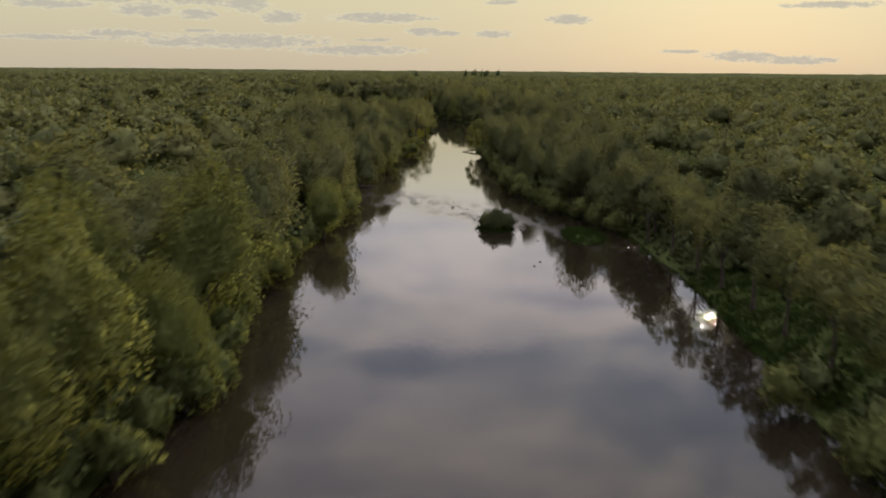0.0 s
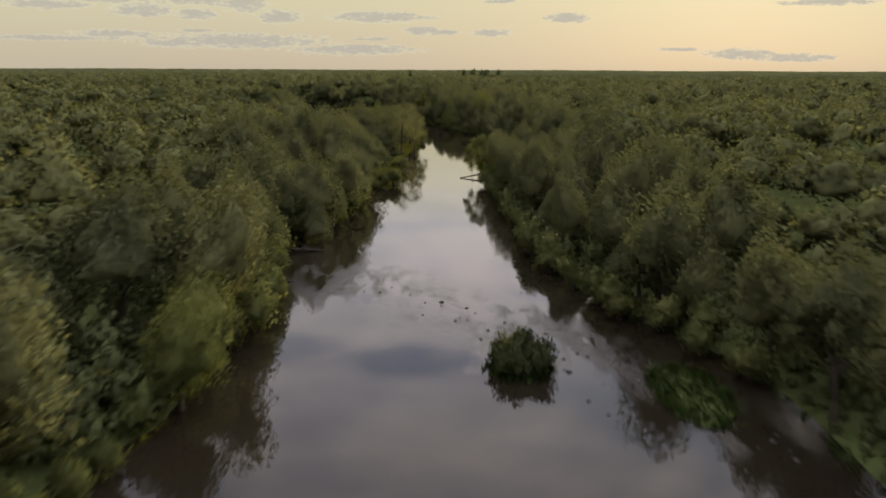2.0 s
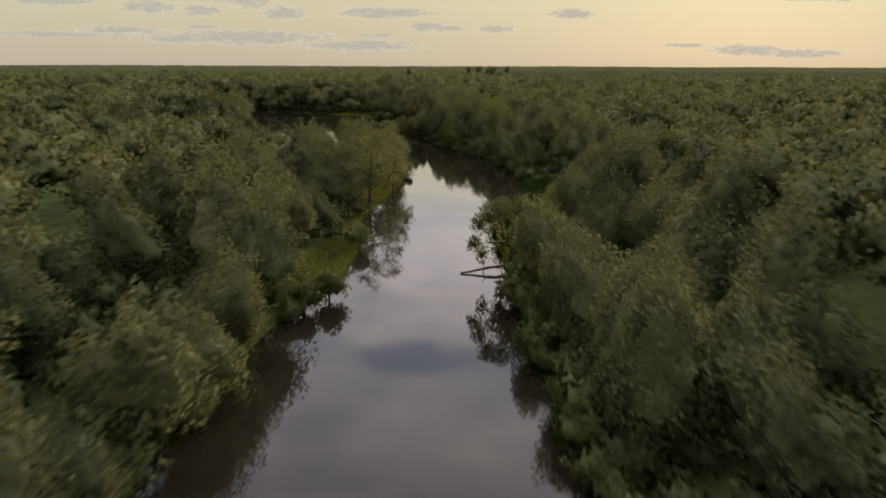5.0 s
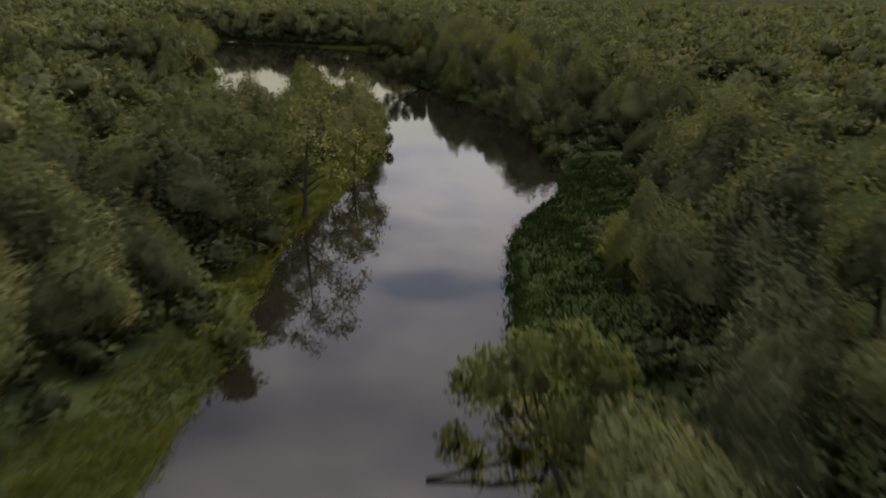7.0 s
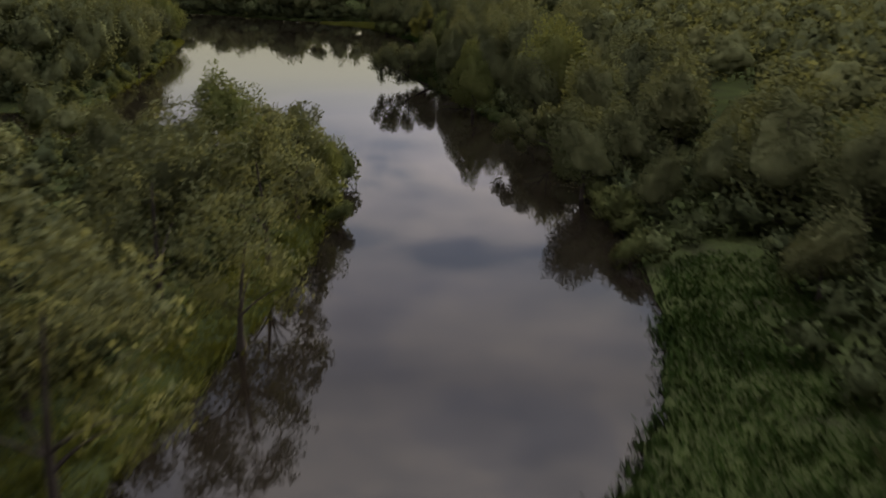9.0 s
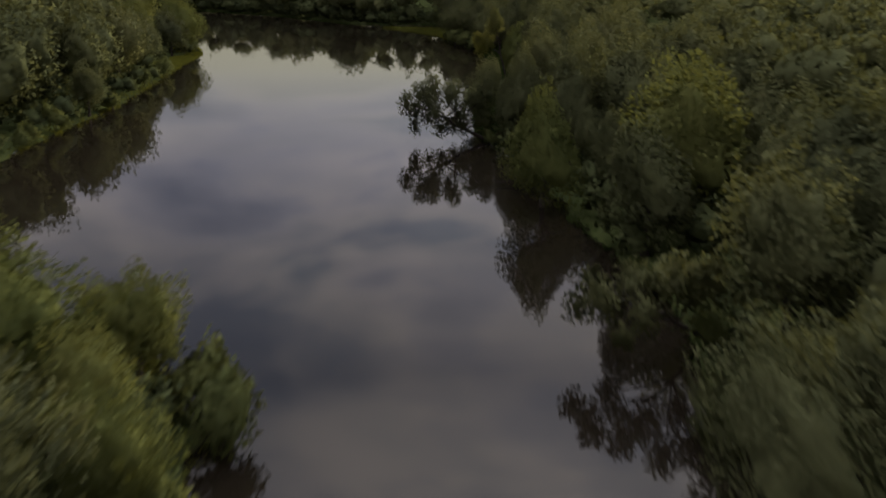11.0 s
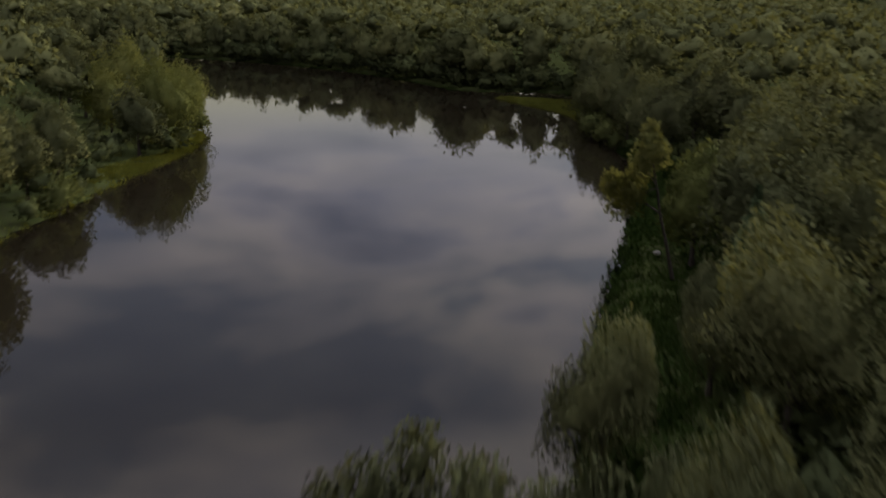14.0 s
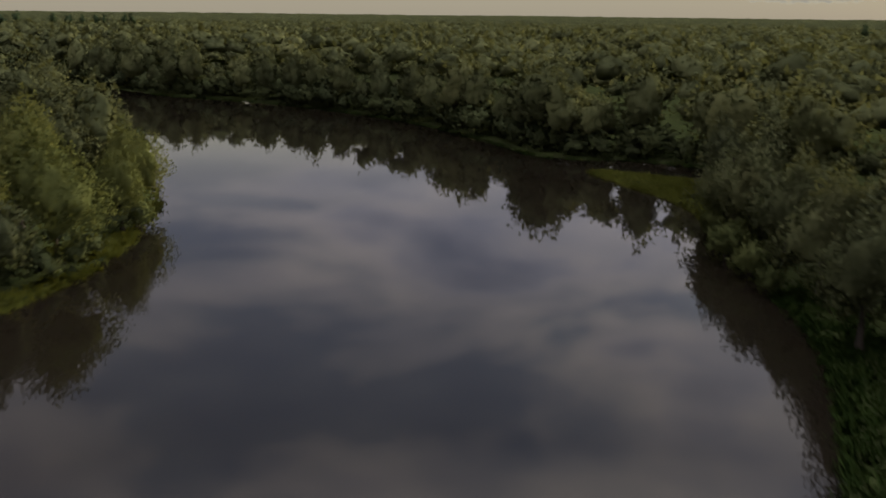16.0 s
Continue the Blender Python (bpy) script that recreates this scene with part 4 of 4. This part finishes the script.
def grow_single_trees():
    rng = np.random.default_rng(41)
    # a low tree leaning far out over the water
    c = [(-10.0, -2.6, 4.2), (-9.2, -1.4, 2.9), (-8.4, -3.0, 5.3), (-7.2, -1.2, 5.8), (-6.6, -3.0, 3.4), (-5.2, -1.6, 4.8), (-4.4, -2.6, 5.6), (-4.2, -0.4, 3.0),
         (-2.4, -1.2, 4.6), (-2.0, 0.4, 3.2), (-0.8, -0.8, 5.4), (-7.8, -0.4, 2.2), (-6.0, -2.2, 1.6), (-9.0, -2.6, 1.5), (-3.4, -1.8, 1.8), (-4.8, -0.2, 1.4), (-1.0, -1.6, 2.2), (-7.4, -2.4, 4.4)]
    own_tree("leaning_tree", (-2.0, 443.2, 0.2), c, [1.0, 0.95, 1.1, 1.15, 0.95, 1.2, 1.1, 1.0, 1.3, 1.1, 1.2, 0.8, 1.0, 0.7, 1.1, 0.9, 1.2, 1.2], 9000, 0.25, LEAF,
             "low dark-leaved tree leaning far out over the water", (-8.6, -2.2, 3.9), 0.22, 42)
    # a thin pale tree on the grassy bank, sunlight put into its leaf colour
    c = [(-2.6, -2.0, 8.8), (-3.4, -1.6, 7.2), (-2.0, -2.8, 10.4), (-4.4, -2.0, 5.8), (-3.0, -3.0, 6.4), (-1.6, -1.2, 9.4), (-4.8, -2.8, 7.4), (-2.2, -2.2, 11.4)]
    own_tree("slender_tree", (-4.4, 486.6, 0.6), c, [1.1, 1.1, 1.05, 0.9, 0.9, 0.9, 0.8, 0.7], 4200, 0.24, PALE_SUNLIT_LEAF,
             "slender pale-green tree leaning from the grassy bank, leaves coloured as sunlit", (-2.4, -2.1, 10.8), 0.14, 43)
    # an overhanging tree at the narrows
    c = [(-5.4, -1, 3.8), (-4.8, 1, 5.6), (-4.0, -1.4, 6.8), (-3.2, 1.2, 4.4), (-2.6, -0.8, 7.4), (-1.8, 1.0, 5.8), (-1.0, -1.4, 4.6), (-0.4, 0.8, 7.2), (-4.6, 0.2, 2.4),
         (0.8, 0.0, 6.2), (-2.6, 0.2, 2.6)]
    own_tree("overhanging_tree", (12.2, 253.5, 0.3), c, [0.8, 1.0, 1.1, 1.0, 1.2, 1.1, 1.2, 1.2, 0.7, 1.3, 1.0], 6000, 0.23, WILLOW,
             "leafy tree spreading over the narrow river", (-2.8, 0.0, 6.0), 0.18, 44)
    # tall open trees along the tongue of land and over the shallows
    kinds = [make_tree(rng, "riverside_tree", 12.0, rng.uniform(4.4, 5.2), 5600, 0.24, LEAF, "tall open-crowned tree with its trunk showing, at the water",
                       lobes=18, base=low, airy=True) for low in (0.08, 0.16, 0.12, 0.20, 0.36, 0.40)]
    used = set()
    for j, (x, y, h) in enumerate(RIVERSIDE_TREES):
        m = pose(x, y, 0.25, 0, 0, rng.uniform(0, 360))
        k = kinds[4 + j % 2] if x > 0 else kinds[j % 4]
        t = copy_thing(k, m) if k in used else k
        used.add(k)
        t.matrix_basis = m @ Matrix.Diagonal((h / 12.0 * rng.uniform(0.9, 1.15), h / 12.0 * rng.uniform(0.9, 1.15), h / 12.0, 1))
        t["group"] = "open trees at the water"
    # a low tree whose boughs hang over the water below the bank
    c = [(-8.2, -3.2, 2.6), (-7.0, -4.6, 3.4), (-6.2, -2.2, 2.2), (-5.4, -3.6, 4.2), (-4.6, -5.0, 2.8), (-3.8, -2.4, 3.6), (-3.0, -4.2, 4.8), (-2.2, -2.0, 3.0), (-7.4, -2.4, 3.6), (-5.8, -5.4, 1.8), (-1.4, -3.2, 4.4)]
    own_tree("low_tree", (17.2, 385.0, 0.3), c, [0.8, 0.85, 0.75, 1.0, 0.85, 0.95, 1.05, 1.0, 0.75, 0.7, 1.2], 4600, 0.24, LEAF,
             "low tree with pale-green boughs hanging over the water", (-5.4, -3.4, 3.4), 0.16, 48)
    # one dark conifer among the broadleaved trees
    t = tagged(new("spruce_tree"), "dark green conical spruce among the broadleaved trees", "tree")
    t.location = SPRUCE_FOOT
    tiers = 40
    v, f, n = [], [], 0
    for k in range(tiers):
        z, r = 0.4 + 9.3 * k / tiers, 3.0 * (1 - k / tiers) ** 0.92 + 0.06
        m = int(40 + 110 * (1 - k / tiers))
        a = rng.uniform(0, 6.28, m)
        w = np.stack([np.cos(a), np.sin(a), np.zeros(m)], 1)
        u = np.stack([-np.sin(a), np.cos(a), np.zeros(m)], 1) + rng.normal(size=(m, 3)) * 0.5
        far = r * rng.uniform(0.45, 1.12, (m, 1))
        tip = np.array([0, 0, z]) + w * far + np.array([0, 0, -0.5]) * rng.random((m, 1))
        root = tip - w * np.minimum(0.62, far) + np.array([0, 0, 0.30])
        v.append(np.stack([tip, root + u * 0.19, root - u * 0.19], 1).reshape(-1, 3))
        f.append(np.arange(3 * m).reshape(-1, 3) + n)
        n += 3 * m
    v = np.vstack(v)
    child("crown", mesh_of("crown", v, np.vstack(f), SPRUCE, False, None, unit(v * np.array([1, 1, 0]) + np.array([0, 0, 1.3]))), t)
    r = np.linspace(0, 1, 5)
    child("trunk", mesh_of("trunk", *tube(np.stack([0 * r, 0 * r, -0.4 + 9.4 * r], 1), 0.16 * (1.05 - r), 7), BARK, True), t)


def grow_island():
    rng = np.random.default_rng(51)
    c = np.column_stack([rng.uniform(-1.9, 1.9, 44), rng.uniform(-2.8, 2.8, 44), rng.uniform(0.4, 2.2, 44)])
    c[:, 2] *= 0.72 * np.clip(1.25 - 0.35 * np.hypot(c[:, 0], c[:, 1] * 0.6), 0.3, 1.1)
    c[:3] = [(0.1, 0.2, 1.75), (0.4, 0.9, 1.4), (-0.4, -0.4, 1.2)]
    own_tree("island_thicket", (7.5, 131.4, 0.3), c, rng.uniform(0.5, 0.9, 44), 5200, 0.24, THICKET, "dense dark shrub thicket on a tiny river island",
             (0.1, 0.2, 1.6), 0.08, 52, category="shrub")


def tall_pines():
    """Pines that stand above the far canopy."""
    rng = np.random.default_rng(61)
    at = [(-25, 905)] + [(14 + 40 * rng.random(), 870 + 90 * rng.random()) for _ in range(7)]
    at += [(-10 - 620 * math.sin(a), 466 + 620 * math.cos(a)) for a in np.radians([48.6, 46.8, 46.0, 45.3, 44.6, 44.2, 43.1, 42.7, 49.4])]
    v, f, o, n = [], [], [], 0
    for x, y in at:
        h = rng.uniform(20.8, 23.3)
        cv, cf, co, _ = crown_arrays(rng, h, rng.uniform(2.6, 4.2), 6, 70, 1.1, 0.62)
        v.append(cv + np.array([x, y, 0.0]))
        f.append(cf + n)
        o.append(co)
        n += len(cv)
    p = new("distant_pines", mesh_of("distant_pines", np.vstack(v), np.vstack(f), SPRUCE, True, None, np.vstack(o)))
    tagged(p, "tall pines standing above the distant canopy", "woods", kind="stuff")


def build_house():
    """A lone white house in the distant forest."""
    h = tagged(new("house"), "small white house with a grey roof in the distant forest", "house")
    h.matrix_basis = Matrix.LocRotScale((HOUSE[0], HOUSE[1], 0.8), Euler((0, 0, 0.55)), (1.0, 1.0, 1.25))
    v = [(-3.5, -4, 0), (3.5, -4, 0), (3.5, 4, 0), (-3.5, 4, 0), (-3.5, -4, 7.6), (3.5, -4, 7.6), (3.5, 4, 7.6), (-3.5, 4, 7.6), (0, -4, 11.0), (0, 4, 11.0)]
    tri = [(0, 1, 5), (0, 5, 4), (1, 2, 6), (1, 6, 5), (2, 3, 7), (2, 7, 6), (3, 0, 4), (3, 4, 7), (4, 5, 8), (6, 7, 9)]
    child("wall", mesh_of("wall", v, tri, WHITE_WALL), h)
    bm = bmesh.new()
    for side in (-1, 1):
        m = Matrix.Translation((side * 2.0, 0, 9.35)) @ Matrix.Rotation(side * math.atan2(3.4, 3.5), 4, "Y") @ Matrix.Diagonal((5.6, 9.0, 0.2, 1))
        bmesh.ops.create_cube(bm, size=1.0, matrix=m)
    me = bpy.data.meshes.new("roof")
    bm.to_mesh(me)
    bm.free()
    me.materials.append(STONE)
    child("roof", me, h)


lay_stones()
lay_logs()
build_house()
grow_single_trees()
grow_island()
tall_pines()
